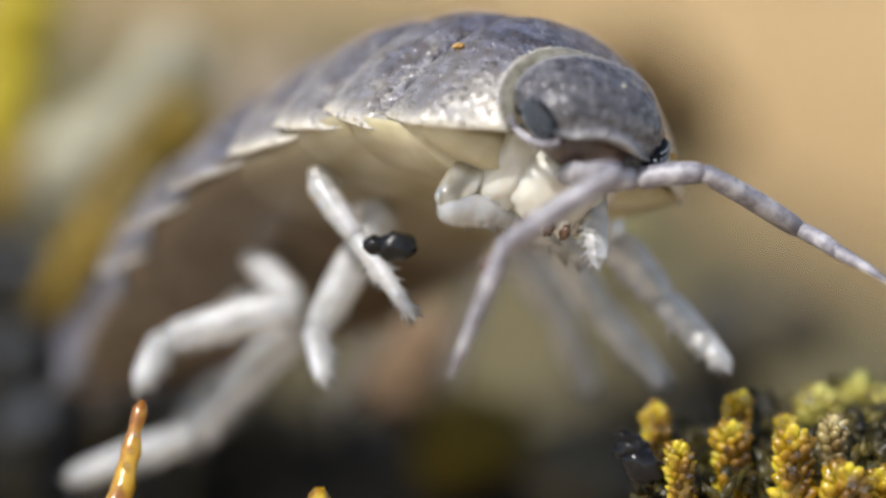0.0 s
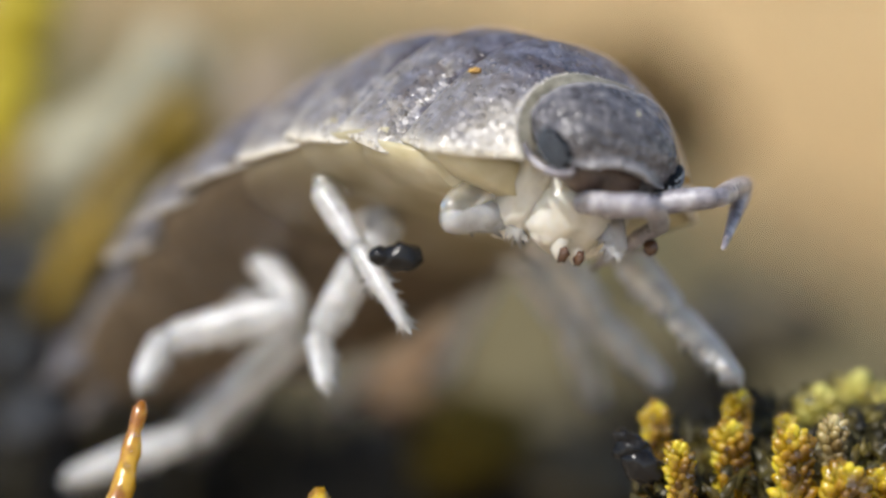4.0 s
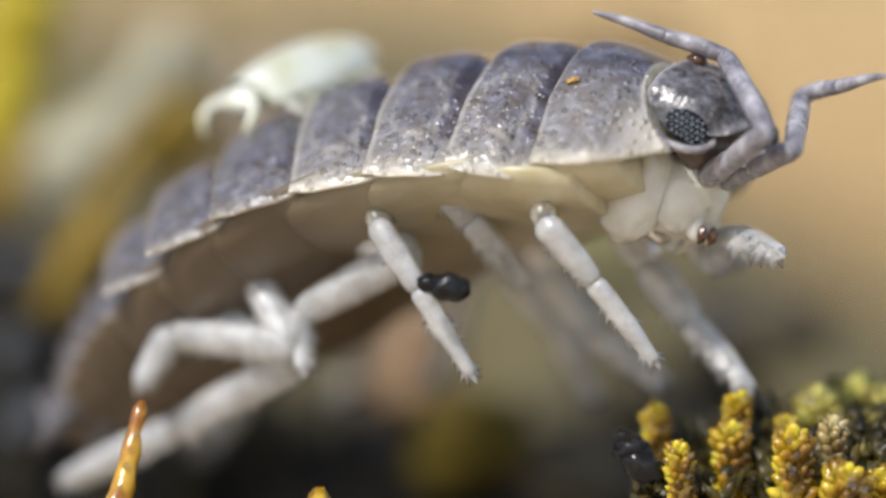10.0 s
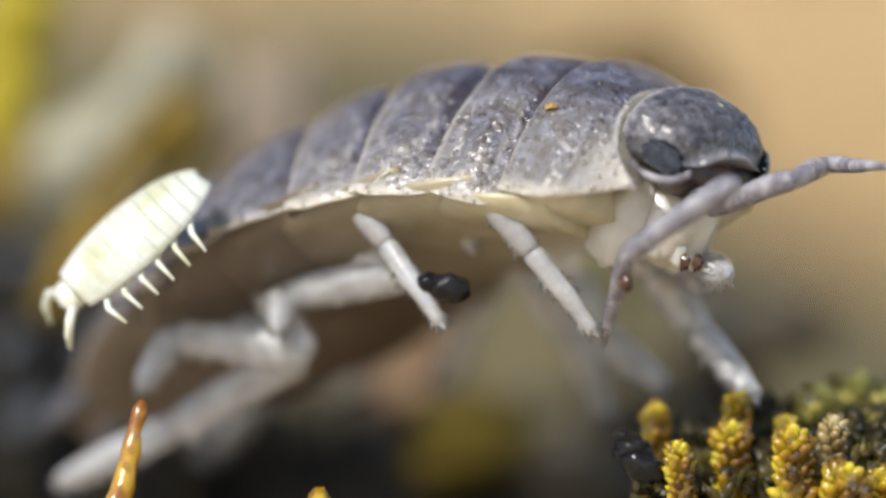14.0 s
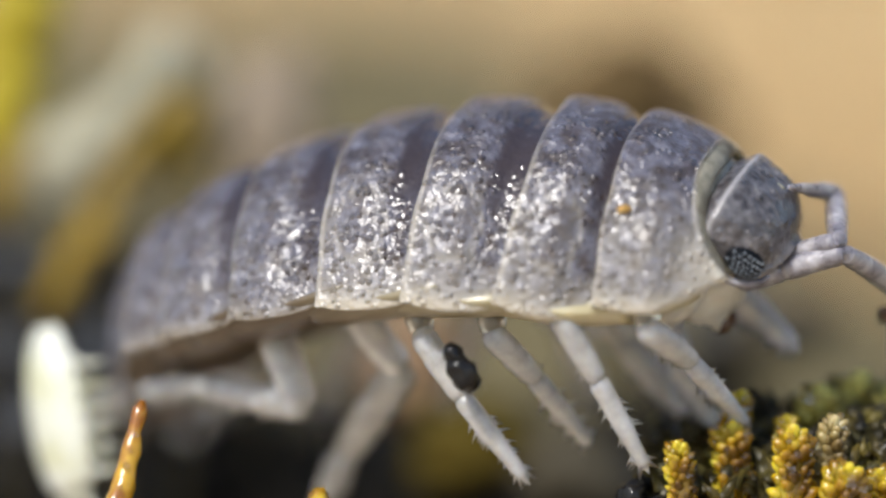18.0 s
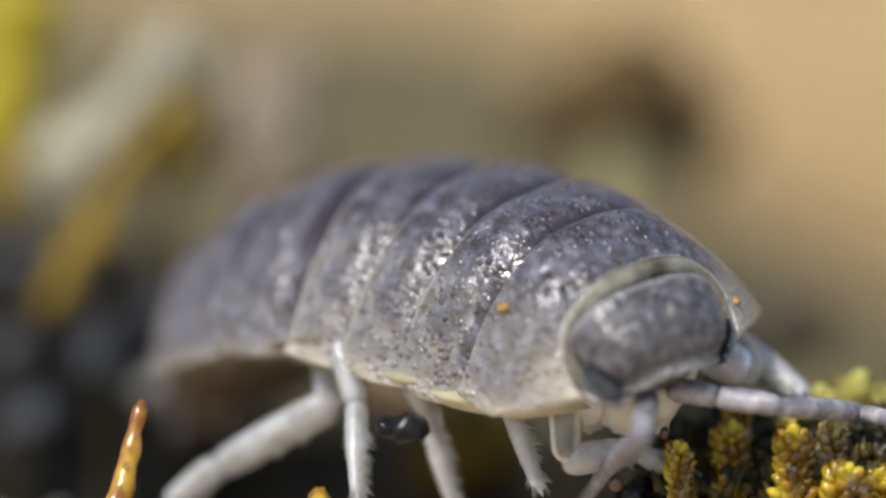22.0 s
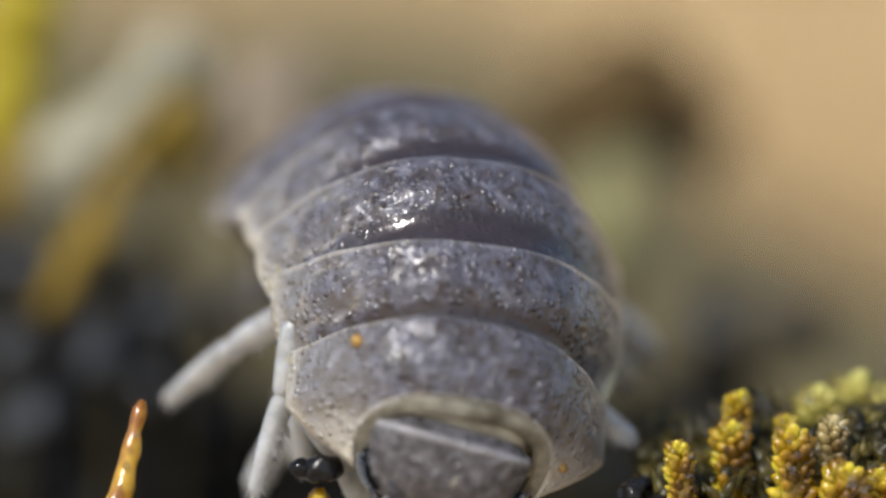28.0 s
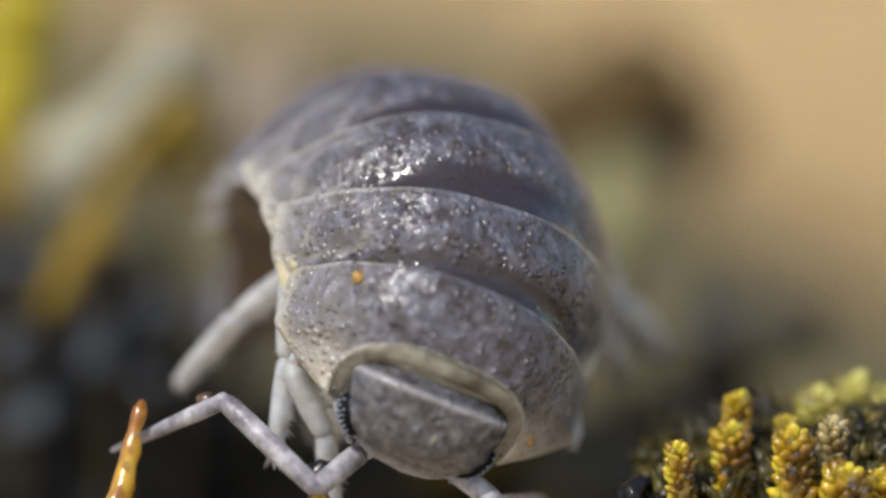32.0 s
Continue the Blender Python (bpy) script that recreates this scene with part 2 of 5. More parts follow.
def cone(bm, a, b, r, n=5):
    a, b = Vector(a), Vector(b)
    d = (b - a).normalized()
    s = d.orthogonal().normalized()
    u = d.cross(s)
    ring = [bm.verts.new(a + r * (math.cos(k) * s + math.sin(k) * u)) for k in (2 * math.pi * i / n for i in range(n))]
    tip = bm.verts.new(b)
    for i in range(n):
        bm.faces.new((ring[i], ring[(i + 1) % n], tip))


# ---- ground and surroundings ----
# The unseen pale sand in front serves to bounce sunlight up under the animal.
def build_ground():
    bm = bmesh.new()
    far = [-3000, -1200, -520, -260, -180, -120, -80]
    xs = far + [x * 5 for x in range(-12, 13)] + [-x for x in reversed(far)]
    ys = [-3000, -1200, -520, -320, -240, -180, -140, -110, -80, -60, -40] + [-20 + y * 10 for y in range(0, 23)] + [300, 520, 1200, 3000]
    rows = [[(x, y, -EYE_H + 0.5 * noise.noise(Vector((x * 0.05, y * 0.05, 2)))) for x in xs] for y in ys]
    sheet(bm, rows)
    bmesh.ops.recalc_face_normals(bm, faces=bm.faces)
    g = obj("ground", bm, SAND)
    g.location = (0, 0, EYE_H * MM)
    tagged(g, "sandy tan ground sheet around the soil heap, its unseen front added to bounce light", "ground", kind="structure")


build_ground()


def heap_height(x, y):
    """Height of the black soil heap under and behind the animals."""
    ridge = 4.5 + 5.2 / (1 + math.exp((x + 5.2) / 0.9)) + 1.3 * math.exp(-((x - 5.0) / 2.2) ** 2) - 0.05 * max(0, x)
    fall = math.exp(-((x - 0) / 26) ** 4)
    back = 13 + 5 / (1 + math.exp((x + 4.6) / 0.8))
    k = 1 / (1 + math.exp(-(y - back) / 2.4)) * math.exp(-(max(0, y - 26) / 12) ** 2)
    low = 0.0
    return fall * (ridge * k + low + 0.9 * noise.noise(Vector((x * 0.35, y * 0.35, 2))) + 0.5 * noise.noise(Vector((x * 0.9, y * 0.9, 5))))


def build_heap():
    bm = bmesh.new()
    rows = [[(x * 0.6, y * 0.8 + 5, -EYE_H - 0.6 + heap_height(x * 0.6, y * 0.8 + 5)) for x in range(-56, 57)] for y in range(0, 60)]
    sheet(bm, rows)
    bmesh.ops.recalc_face_normals(bm, faces=bm.faces)
    h = obj("soil_heap", bm, SOIL)
    h.location = (0, 0, EYE_H * MM)
    tagged(h, "heap of black damp soil under and behind the moss", "soil", kind="structure")
    rng = random.Random(3)
    bm = bmesh.new()
    for i in range(90):
        x, y = rng.uniform(-16, 14), rng.uniform(11, 32)
        r = rng.uniform(0.25, 0.8)
        blob(bm, (x, y, -EYE_H - 0.6 + heap_height(x, y) + r * 0.3), (r, r * 0.9, r * 0.75), i, 0.3, 1.6, 2)
    c = obj("soil_crumbs", bm, STONE)
    c.location = (0, 0, EYE_H * MM)
    tagged(c, "loose dark grey wet soil crumbs on the heap", "soil", kind="stuff")


build_heap()


def build_bank():
    """A mossy slope of bark that rises behind, highest at one end."""
    bm = bmesh.new()
    rows = []
    for j in range(44):
        y = 30 + j * 0.8
        row = []
        for i in range(100):
            x = -52 + i * 1.06
            crest = 6.4 - 8.1 / (1 + math.exp(-(x - 5.6) / 2.7)) + 0.65 * noise.noise(Vector((x * 0.2, 0, 3)))
            k = min(1, j / 26)
            z = -EYE_H - 1 + (crest + EYE_H + 1) * math.sin(k * math.pi / 2) + 1.0 * noise.noise(Vector((x * 0.25, y * 0.25, 7)))
            row.append((x, y, z if j < 43 else -EYE_H - 1))
        rows.append(row)
    sheet(bm, rows)
    b = obj("mossy_bank", bm, BARK)
    b.location = (0, 0, EYE_H * MM)
    tagged(b, "brown and olive mossy bark bank behind the soil", "bark", kind="structure")


build_bank()


def build_board():
    bm = bmesh.new()
    rows = [[(x, 130 + 0.45 * z + 0.5 * math.sin(x * 0.3), z) for x in range(-120, 121, 10)] for z in (-EYE_H - 1, 10, 30, 60, 90)]
    sheet(bm, rows)
    bmesh.ops.solidify(bm, geom=bm.faces[:], thickness=8)
    b = obj("backdrop_board", bm, TAN)
    b.location = (0, 0, EYE_H * MM)
    tagged(b, "sandy orange board standing far behind the moss", "board", kind="structure")


build_board()


def lump(name, mat, u, v, d, size, label, category, seed=1, turn=0.0, rough=0.25, freq=1.5, group=""):
    """One lumpy grain, seen at u, v, d."""
    bm = bmesh.new()
    blob(bm, (0, 0, 0), size, seed, rough, freq)
    ob = obj(name, bm, mat)
    p = across(u, v, d)
    ob.matrix_world = Matrix.Translation(mmv(*p)) @ pose(0, 0, 0, 0, turn, 0)
    return tagged(ob, label, category, group)


def clump(name, piece, mat, u, v, d, size, n, label, category, seed=1, turn=0.0):
    """A tuft of several lobes on a short foot that goes down to the ground."""
    rng = random.Random(seed)
    p = across(u, v, d)
    th = thing(name, Matrix.Translation(mmv(*p)) @ pose(0, 0, 0, 0, turn, 0), label, category)
    for i in range(n):
        k = (i + 0.5) / n * 2 - 1
        c = (rng.uniform(-0.5, 0.5) * size[0], rng.uniform(-0.5, 0.5) * size[1], k * size[2] * 0.8)
        s = rng.uniform(0.6, 0.95)
        bm = bmesh.new()
        blob(bm, c, (size[0] * s, size[1] * s, size[2] * 1.7 / n + 0.35 * size[0]), seed * 9 + i, 0.4, 1.6)
        part(piece, bm, mat, th)
    low = -(p.z + EYE_H) - 0.3
    bm = bmesh.new()
    foot = pose(0, 0, 0, 0, -turn, 0) @ Vector((0, 0, low))
    tube(bm, [(0, 0, -size[2] * 0.5), (foot.x * 0.5, 0.6, foot.z * 0.5), (foot.x, 1.0, foot.z)], [size[0] * 0.2, size[0] * 0.12, size[0] * 0.16], 8)
    part("foot", bm, BARK if v > 0 else SOIL, th)
    return th


def undergrowth():
    clump("yellow_lichen", "lobe", LEMON, -7.55, 3.5, 15.0, (0.85, 0.85, 2.0), 6, "bright yellow lichen tuft on the bank", "lichen", 1)
    clump("pale_lichen", "lobe", PALE, -5.9, 2.2, 14.4, (0.62, 0.62, 2.1), 8, "pale grey-white lichen leaning on the bank", "lichen", 2, 47)
    clump("pale_lichen", "lobe", PALE, -4.75, 3.25, 15.4, (0.62, 0.62, 0.6), 4, "pale grey-white lichen leaning on the bank", "lichen", 22)
    clump("moss_branch", "frond", OCHRE, -6.05, 0.55, 12.5, (0.30, 0.30, 2.5), 11, "ochre-brown moss branch leaning sideways", "moss", 3, 29)
    clump("moss_tuft", "frond", OCHRE, -4.75, 1.95, 13.6, (0.62, 0.6, 0.8), 5, "ochre-yellow moss tuft on the bank", "moss", 4, 35)
    clump("twig", "stub", GREYB, -3.15, 2.1, 16.3, (0.85, 0.8, 1.5), 4, "weathered pinkish grey twig stub", "twig", 5, 20)
    clump("bark_knot", "knot", DARKB, 2.75, 2.6, 23.8, (1.9, 1.0, 0.75), 5, "dark brown knot of bark", "bark", 6, -12)
    clump("bark_knot", "knot", DARKB, 4.3, 2.15, 25.5, (1.0, 0.8, 0.5), 4, "dark brown knot of bark", "bark", 26, -20)
    clump("green_lichen", "lobe", GREEN, 3.1, 0.7, 18.9, (0.95, 0.85, 0.9), 5, "pale green lichen pad beside the bark knot", "lichen", 7)
    clump("grit_stone", "lump", GRIT, 5.3, -1.5, 15.8, (1.4, 1.0, 0.5), 4, "brownish grey grit stone behind the moss", "stone", 8)
    clump("grey_pebble", "lump", PEBBLE, 4.9, -1.35, 14.1, (0.4, 0.35, 0.3), 2, "grey-blue wet pebble in the soil", "stone", 28)
    clump("grit_stone", "lump", GRIT, 2.3, -4.0, 11.5, (1.2, 0.8, 0.5), 3, "brownish grey grit stone behind the moss", "stone", 29)
    clump("moss_tuft", "frond", MUSTARD, 0.2, -3.4, 12.0, (1.25, 0.8, 0.6), 5, "olive-yellow moss tuft low in the soil", "moss", 9)
    clump("dead_leaf", "scrap", BROWN, -0.5, -1.95, 13.6, (1.0, 0.7, 0.7), 3, "orange-brown dead leaf scraps on the soil", "leaf", 10)
    clump("moss_tuft", "frond", OCHRE, -7.75, 1.3, 15.0, (0.35, 0.4, 0.8), 4, "ochre-brown moss tuft at the lichen's foot", "moss", 11, 20)
    for i, (u, v, d, r) in enumerate([(-7.5, -0.4, 16.0, 0.5), (-7.65, -1.75, 14.5, 0.42), (-6.1, -1.8, 14.0, 0.5), (-7.2, -3.1, 13.0, 0.55), (-4.9, -1.2, 15.0, 0.5),
                                      (-3.6, -1.0, 16.5, 0.45), (-5.2, -2.3, 15.0, 0.4), (-6.6, -0.9, 15.2, 0.35)]):
        clump("grey_pebble", "lump", PEBBLE, u, v, d * 0.9, (r, r * 0.9, r * 0.75), 2, "grey-blue wet pebble in the soil", "stone", 40 + i, 15 * i)


undergrowth()


# ---- moss in front ----
def moss_finger(name, mat, u, v, d, h, r, lean, seed, label):
    """A moss shoot: a stem closely set with plump, blunt leaves that crowd into a round tip, and clinging dew."""
    rng = random.Random(seed)
    bm = bmesh.new()
    n = int(50 + 40 * r / 0.3)
    stem = [(lean * 0.25 * (k / 6) ** 2 + 0.03 * math.sin(k + seed), 0, -h * k / 6 - r * 0.5) for k in range(7)]
    tube(bm, stem, [r * 0.4] + [r * 0.86] * 3 + [r * 0.7] * 3, 10)
    leaf = bmesh.new()
    bmesh.ops.create_icosphere(leaf, subdivisions=2, radius=1)
    lv, lf = [q.co.copy() for q in leaf.verts], [[q.index for q in f.verts] for f in leaf.faces]
    leaf.free()
    for i in range(n):
        k = (i / n) ** 1.25
        a = i * 2.39996 + rng.uniform(-0.3, 0.3)
        z = -k * min(h, 8 * r)
        dome = math.sqrt(max(0.0, 1 - (1 - min(1.0, -z / (r * 1.1))) ** 2))
        out = r * (0.10 + 0.62 * dome) * rng.uniform(0.72, 1.15)
        tilt = 0.25 + 0.75 * dome
        size = r * rng.uniform(0.30, 0.52)
        turn = Matrix.Rotation(a, 3, "Z") @ Matrix.Rotation(tilt * rng.uniform(0.5, 0.9), 3, "Y")
        c = Vector((math.cos(a) * out + lean * 0.25 * k * k, math.sin(a) * out, z - r * 0.25))
        vs = []
        for p in lv:
            q = Vector((p.x * size * 0.75, p.y * size * 0.9, p.z * size * (1.5 if p.z > 0 else 1.0)))
            q.x += 0.3 * size * max(0, p.z) ** 2
            q *= 1 + 0.12 * noise.noise(q / size * 1.7 + Vector((i, seed, 0)))
            vs.append(bm.verts.new(c + turn @ q))
        for f in lf:
            bm.faces.new([vs[j] for j in f])
    p = across(u, v, d)
    th = obj(name, bm, mat)
    th.matrix_world = Matrix.Translation(mmv(*p)) @ pose(0, 0, 0, 0, rng.uniform(-10, 10), 0)
    tagged(th, label, "moss", "moss shoots in the clump")
    for _ in range(6 if mat is YELLOW else 1):
        bd = bmesh.new()
        a = rng.uniform(3.6, 5.8)
        bead(bd, (math.cos(a) * r * 1.15, math.sin(a) * r * 1.15, -r * rng.uniform(0.2, 2.4)), r * rng.uniform(0.10, 0.24), 2)
        part("dew_drop", bd, DROP, th, "clear dew drop")
    return th


kicked = []      # what the passing legs push over


def front_moss():
    rng = random.Random(5)
    spots = [(4.15, -3.45, 0.1, 0.24), (5.1, -3.1, 0.9, 0.34), (6.2, -3.2, 0.0, 0.33), (7.15, -3.85, -0.3, 0.38),
             (5.25, -2.55, 1.4, 0.24), (6.1, -2.95, 1.3, 0.2), (7.75, -3.9, 0.2, 0.3), (3.8, -2.75, 1.8, 0.25)]
    for i, (u, v, d, r) in enumerate(spots):
        shoot = moss_finger("moss_shoot", YELLOW, u, v, d, 4.0, r, rng.uniform(-0.4, 0.4), i + 1, "golden-yellow beaded moss shoot with dew")
    kicked.append((shoot, 0.4, -2.4, 40))
    moss_finger("moss_shoot", TAWNY, 6.95, -3.0, 0.4, 4.0, 0.27, 0.1, 17, "tawny-brown moss shoot with dew")
    more = [(6.7, -2.5, 2.4, 0.45), (7.3, -2.3, 3.0, 0.5), (7.9, -2.5, 2.5, 0.5), (6.4, -2.7, 3.4, 0.45), (5.9, -3.2, 2.6, 0.4), (7.5, -2.9, 1.6, 0.4),
            (4.7, -3.6, 1.8, 0.35), (6.6, -3.9, 1.5, 0.4), (5.5, -3.9, 1.6, 0.4), (7.9, -3.4, 2.0, 0.4)]
    for i, (u, v, d, r) in enumerate(more):
        moss_finger("moss_shoot", LIME if i < 4 else OLIVE, u, v, d, 4.6, r, rng.uniform(-0.4, 0.4), i + 31,
                    "blurred yellow-green moss pad of the wet clump" if i < 4 else "olive-green moss shoot of the wet clump")
    for i, (u, v, d, s) in enumerate([(3.35, -3.55, 0.5, 0.35), (3.55, -3.85, 0.3, 0.4), (3.2, -3.35, 0.8, 0.22)]):
        grain = lump("soil_grain", BLACK, u, v, d, (s, s * 0.8, s * 0.75), "shiny black wet soil grain", "grain", i + 20, 20 * i, 0.35, 2.0, "soil grains by the moss")
        kicked.append((grain, 0.15 * i, -0.85, 70))
    lump("moss_bud", YELLOW, -2.2, -4.45, 0.2, (0.2, 0.2, 0.22), "small yellow moss bud poking up", "moss", 40, 0, 0.4, 3.0)


front_moss()


def moss_hummock():
    """The dark tangle of small leaves from which the shoots rise."""
    rng = random.Random(9)
    bm = bmesh.new()
    p = across(6.4, -4.2, 1.6)
    blob(bm, p + Vector((0.3, 0.6, -1.9)), (3.1, 1.6, 2.0), 2, 0.25, 1.4, 4)
    for i in range(700):
        u, d = rng.uniform(3.5, 8.4), rng.uniform(0.3, 3.2)
        top = -4.2 + 0.45 * d + 0.16 * (u - 4) + 0.3 * noise.noise(Vector((u * 1.7, d * 1.7, 0)))
        a = across(u, top - rng.uniform(0.2, 0.9), d)
        tip = a + Vector((rng.uniform(-0.25, 0.25), rng.uniform(-0.3, 0.15), rng.uniform(0.15, 0.4)))
        cone(bm, a, tip, rng.uniform(0.10, 0.2), 6)
    h = obj("moss_hummock", bm, OLIVE)
    h.location = (0, 0, EYE_H * MM)
    tagged(h, "dark olive moss tangle under the golden shoots", "moss", kind="stuff")


moss_hummock()


def build_stalk():
    bm = bmesh.new()
    a, b = across(-5.95, -4.9, 0.2), across(-5.25, -2.68, 0.6)
    pts, rad = [], []
    for i in range(13):
        k = i / 12
        pts.append(a.lerp(b, k) + Vector((0.06 * math.sin(k * 5), 0, 0)))
        rad.append(0.25 - 0.14 * k + 0.02 * math.sin(k * 23))
    rad[-1] = 0.07
    tube(bm, pts, rad, 12)
    for v_ in bm.verts:
        v_.co += Vector((1, 1, 0)) * 0.05 * noise.noise(v_.co * 4)
    th = obj("moss_stalk", bm, AMBER)
    th.location = (0, 0, EYE_H * MM)
    tagged(th, "amber and yellow wet moss stalk, standing alone", "moss")
    for k, r in ((0.47, 0.075), (0.72, 0.05), (0.58, 0.04), (0.3, 0.05)):
        bd = bmesh.new()
        bead(bd, a.lerp(b, k) + Vector((0.03, -0.2, 0.02)), r, 2)
        part("dew_drop", bd, DROP, th, "clear dew drop")


build_stalk()

# ---- the woodlouse: proportions ----
SEG_L1, SEG_L, SEG_W, SEG_H = 0.919, 1.655, 3.253, 2.646
REAR_H = 0.968
ARCH_P, TIP = 2.566, 0.084        # how square the arch is, and how far each side corner sweeps back
WIDTHS = [0.6, 0.9, 1.0, 1.05, 1.05, 1.067, 1.016, 0.829, 0.606, 0.545, 0.475, 0.394, 0.303, 0.182]
LENGTHS = [1, 1, 1, 1, 1, 1, 0.92, 0.8, 0.3, 0.3, 0.3, 0.3, 0.25, 0.45]
EYE_AT = (1.737, 1.240, -0.127)
HORN_X, HORN_Y = 1.138, 0.563
NAPE = 0.52      # how far the first plate reaches over the neck
FLECK_AT = (0.78, -0.684)


def arch(k, s):
    """Cross-section of segment k: sideways place and height at s from -1 to 1."""
    w = SEG_W * WIDTHS[k]
    hh = SEG_H * (0.55 + 0.45 * WIDTHS[k]) * (REAR_H if k > 4 else 1.0)
    top = SEG_H * 0.5 - (1 - WIDTHS[k]) * 0.3
    return w * s, top - hh * abs(s) ** ARCH_P


def seg_len(k):
    return SEG_L1 if k == 1 else SEG_L * LENGTHS[k]


def shell_point(k, s, u):
    """Outer surface: u 0 at the front edge, 1 at the rear edge."""
    L = seg_len(k)
    y, z = arch(k, s)
    rear = -L - 0.05 + (0.16 * (1 - s * s) if k < 8 else 0)
    rear -= TIP * max(0.0, (abs(s) - 0.62) / 0.38) ** 1.6 * (1.0 if k < 8 else 0.4)
    if k < 8:
        rear -= 0.05 * math.exp(-((abs(s) - 0.76) / 0.09) ** 2)
    if k == 1:
        front = NAPE + (HORN_X - NAPE) * abs(s) ** 4.5
        x = front + (rear - front) * u
        t = max(0.0, min(1.0, x / HORN_X))
        y *= 1 - (1 - HORN_Y) * t ** 1.2
        z += 0.1 * t
        q = max(0.0, min(1.0, (x + L) / (L + NAPE)))
        z -= 0.60 * q ** 1.8 * (1 - abs(s) ** 2)
    else:
        a = abs(s)
        corner = max(0.0, (a - 0.72) / 0.28) ** 2
        front = (0.42 if k < 8 else 0.2) - corner * 0.06
        x = front + (rear - front) * u
        slim = min(1.0, WIDTHS[k - 1] / WIDTHS[k]) if k < 8 else 1.0
        back = min(1.0, max(0.0, (0.42 - x) / (0.9 * L)))
        y *= slim + (1 - slim) * back * back * (3 - 2 * back)
        reach = 0.75 + 0.4 * a * a
        tuck = max(0.0, min(1.0, (x + reach) / (reach - 0.05)))
        tuck = tuck * tuck * (3 - 2 * tuck)
        w, hh = SEG_W * WIDTHS[k], SEG_H * (0.55 + 0.45 * WIDTHS[k])
        b = min(1.0, max(0.0, (a - 0.45) / 0.45))
        ny, nz = math.copysign(hh * ARCH_P * a ** (ARCH_P - 1), s), w
        off = (0.035 * a * max(0.0, (u - 0.7) / 0.3) ** 2 - tuck * (0.27 * (1 - b) + 0.22 * b)) / math.hypot(ny, nz)
        y += ny * off
        z += nz * off
        z -= 0.04 * max(0.0, (a - 0.8) / 0.2) * math.sin(math.pi * u)
    if k < 8:      # each side flap bellies down between its corners
        low = max(0.0, (abs(s) - 0.75) / 0.25) ** 2
        z += (0.13 if k == 1 else 0.11) * low * (1 - math.sin(math.pi * min(1.0, max(0.0, (u - 0.1) / 0.9))) ** 0.7 - 0.35)
        if k > 1:
            z += low * (0.06 * max(0.0, 1 - u / 0.5) ** 1.5 + 0.06 * max(0.0, (u - 0.75) / 0.25) ** 2)
    z += 0.06 * math.sin(math.pi * min(1, u) * 0.5) ** 2 - (0.05 * max(0, u - 0.93) / 0.07)
    return Vector((x, y, z))


def plate(bm, rows, thick):
    """A curved plate closed on all sides; its hollow side faces the axis."""
    outer = sheet(bm, rows)
    bm.normal_update()
    inner = [[bm.verts.new(v.co - v.normal * (thick if v.normal.dot(v.co - Vector((v.co.x, 0, -1.6))) > 0 else -thick)) for v in r] for r in outer]
    for i in range(len(outer) - 1):
        for j in range(len(outer[0]) - 1):
            f = bm.faces.new((inner[i][j + 1], inner[i + 1][j + 1], inner[i + 1][j], inner[i][j]))
            f.material_index = 1
    ring_o = outer[0] + [r[-1] for r in outer[1:-1]] + outer[-1][::-1] + [r[0] for r in outer[-2:0:-1]]
    ring_i = inner[0] + [r[-1] for r in inner[1:-1]] + inner[-1][::-1] + [r[0] for r in inner[-2:0:-1]]
    for a in range(len(ring_o)):
        b = (a + 1) % len(ring_o)
        bm.faces.new((ring_o[a], ring_o[b], ring_i[b], ring_i[a]))
    bmesh.ops.recalc_face_normals(bm, faces=bm.faces)
    return outer, inner


def tergite_mesh(k):
    bm = bmesh.new()
    ns, nu = 56, 34
    edge = bm.verts.layers.float.new("edge")
    fore = bm.verts.layers.float.new("front")
    rows = []
    for i in range(ns + 1):
        s = -1 + 2 * i / ns
        s = math.copysign(abs(s) ** 0.85, s)
        rows.append([shell_point(k, s, j / nu) for j in range(nu + 1)])
    outer, inner = plate(bm, rows, 0.07)
    for i, r in enumerate(outer):
        s = abs(-1 + 2 * i / ns) ** 0.85
        for j, v in enumerate(r):
            u = j / nu
            e = 0.95 * max(0.0, (s - 0.93) / 0.07) ** 1.4
            e = max(e, 0.16 * min(1, max(0.0, (s - 0.5) / 0.28)))
            if k < 5:
                e = max(e, 0.28 * max(0.0, (s - 0.72) / 0.28) ** 1.2)
            if u > 0.97:
                e = max(e, 0.10 + 0.32 * min(1, max(0, (s - 0.35) / 0.3)))
            if k > 1 and s < 0.88 and u < 0.42:
                e = 0.0
            q = ((s - 0.76) / 0.13) ** 2 + ((u - 0.64) / 0.24) ** 2
            if k > 1 and q < 1:
                e = min(e, 0.06 + 0.26 * q ** 4) if q < 0.8 else max(e, 0.30)
            if k == 1 and s > 0.64:
                e = max(e, max(0.55 * min(1.0, (v.co.x - HORN_X + 1.2) / 0.75), min(1.0, (v.co.x - HORN_X + 0.55) / 0.4)) * min(1.0, (s - 0.64) / 0.22))
            if k == 1 and u < 0.04:
                e = max(e, 0.5)
            if k > 4:
                e *= 0.38 if k < 8 else 0.2
            v[edge] = max(0.0, min(1.0, e))
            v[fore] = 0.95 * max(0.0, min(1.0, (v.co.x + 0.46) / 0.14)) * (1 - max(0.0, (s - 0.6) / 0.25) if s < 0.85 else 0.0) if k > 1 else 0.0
            inner[i][j][edge] = 0.7
    return bm


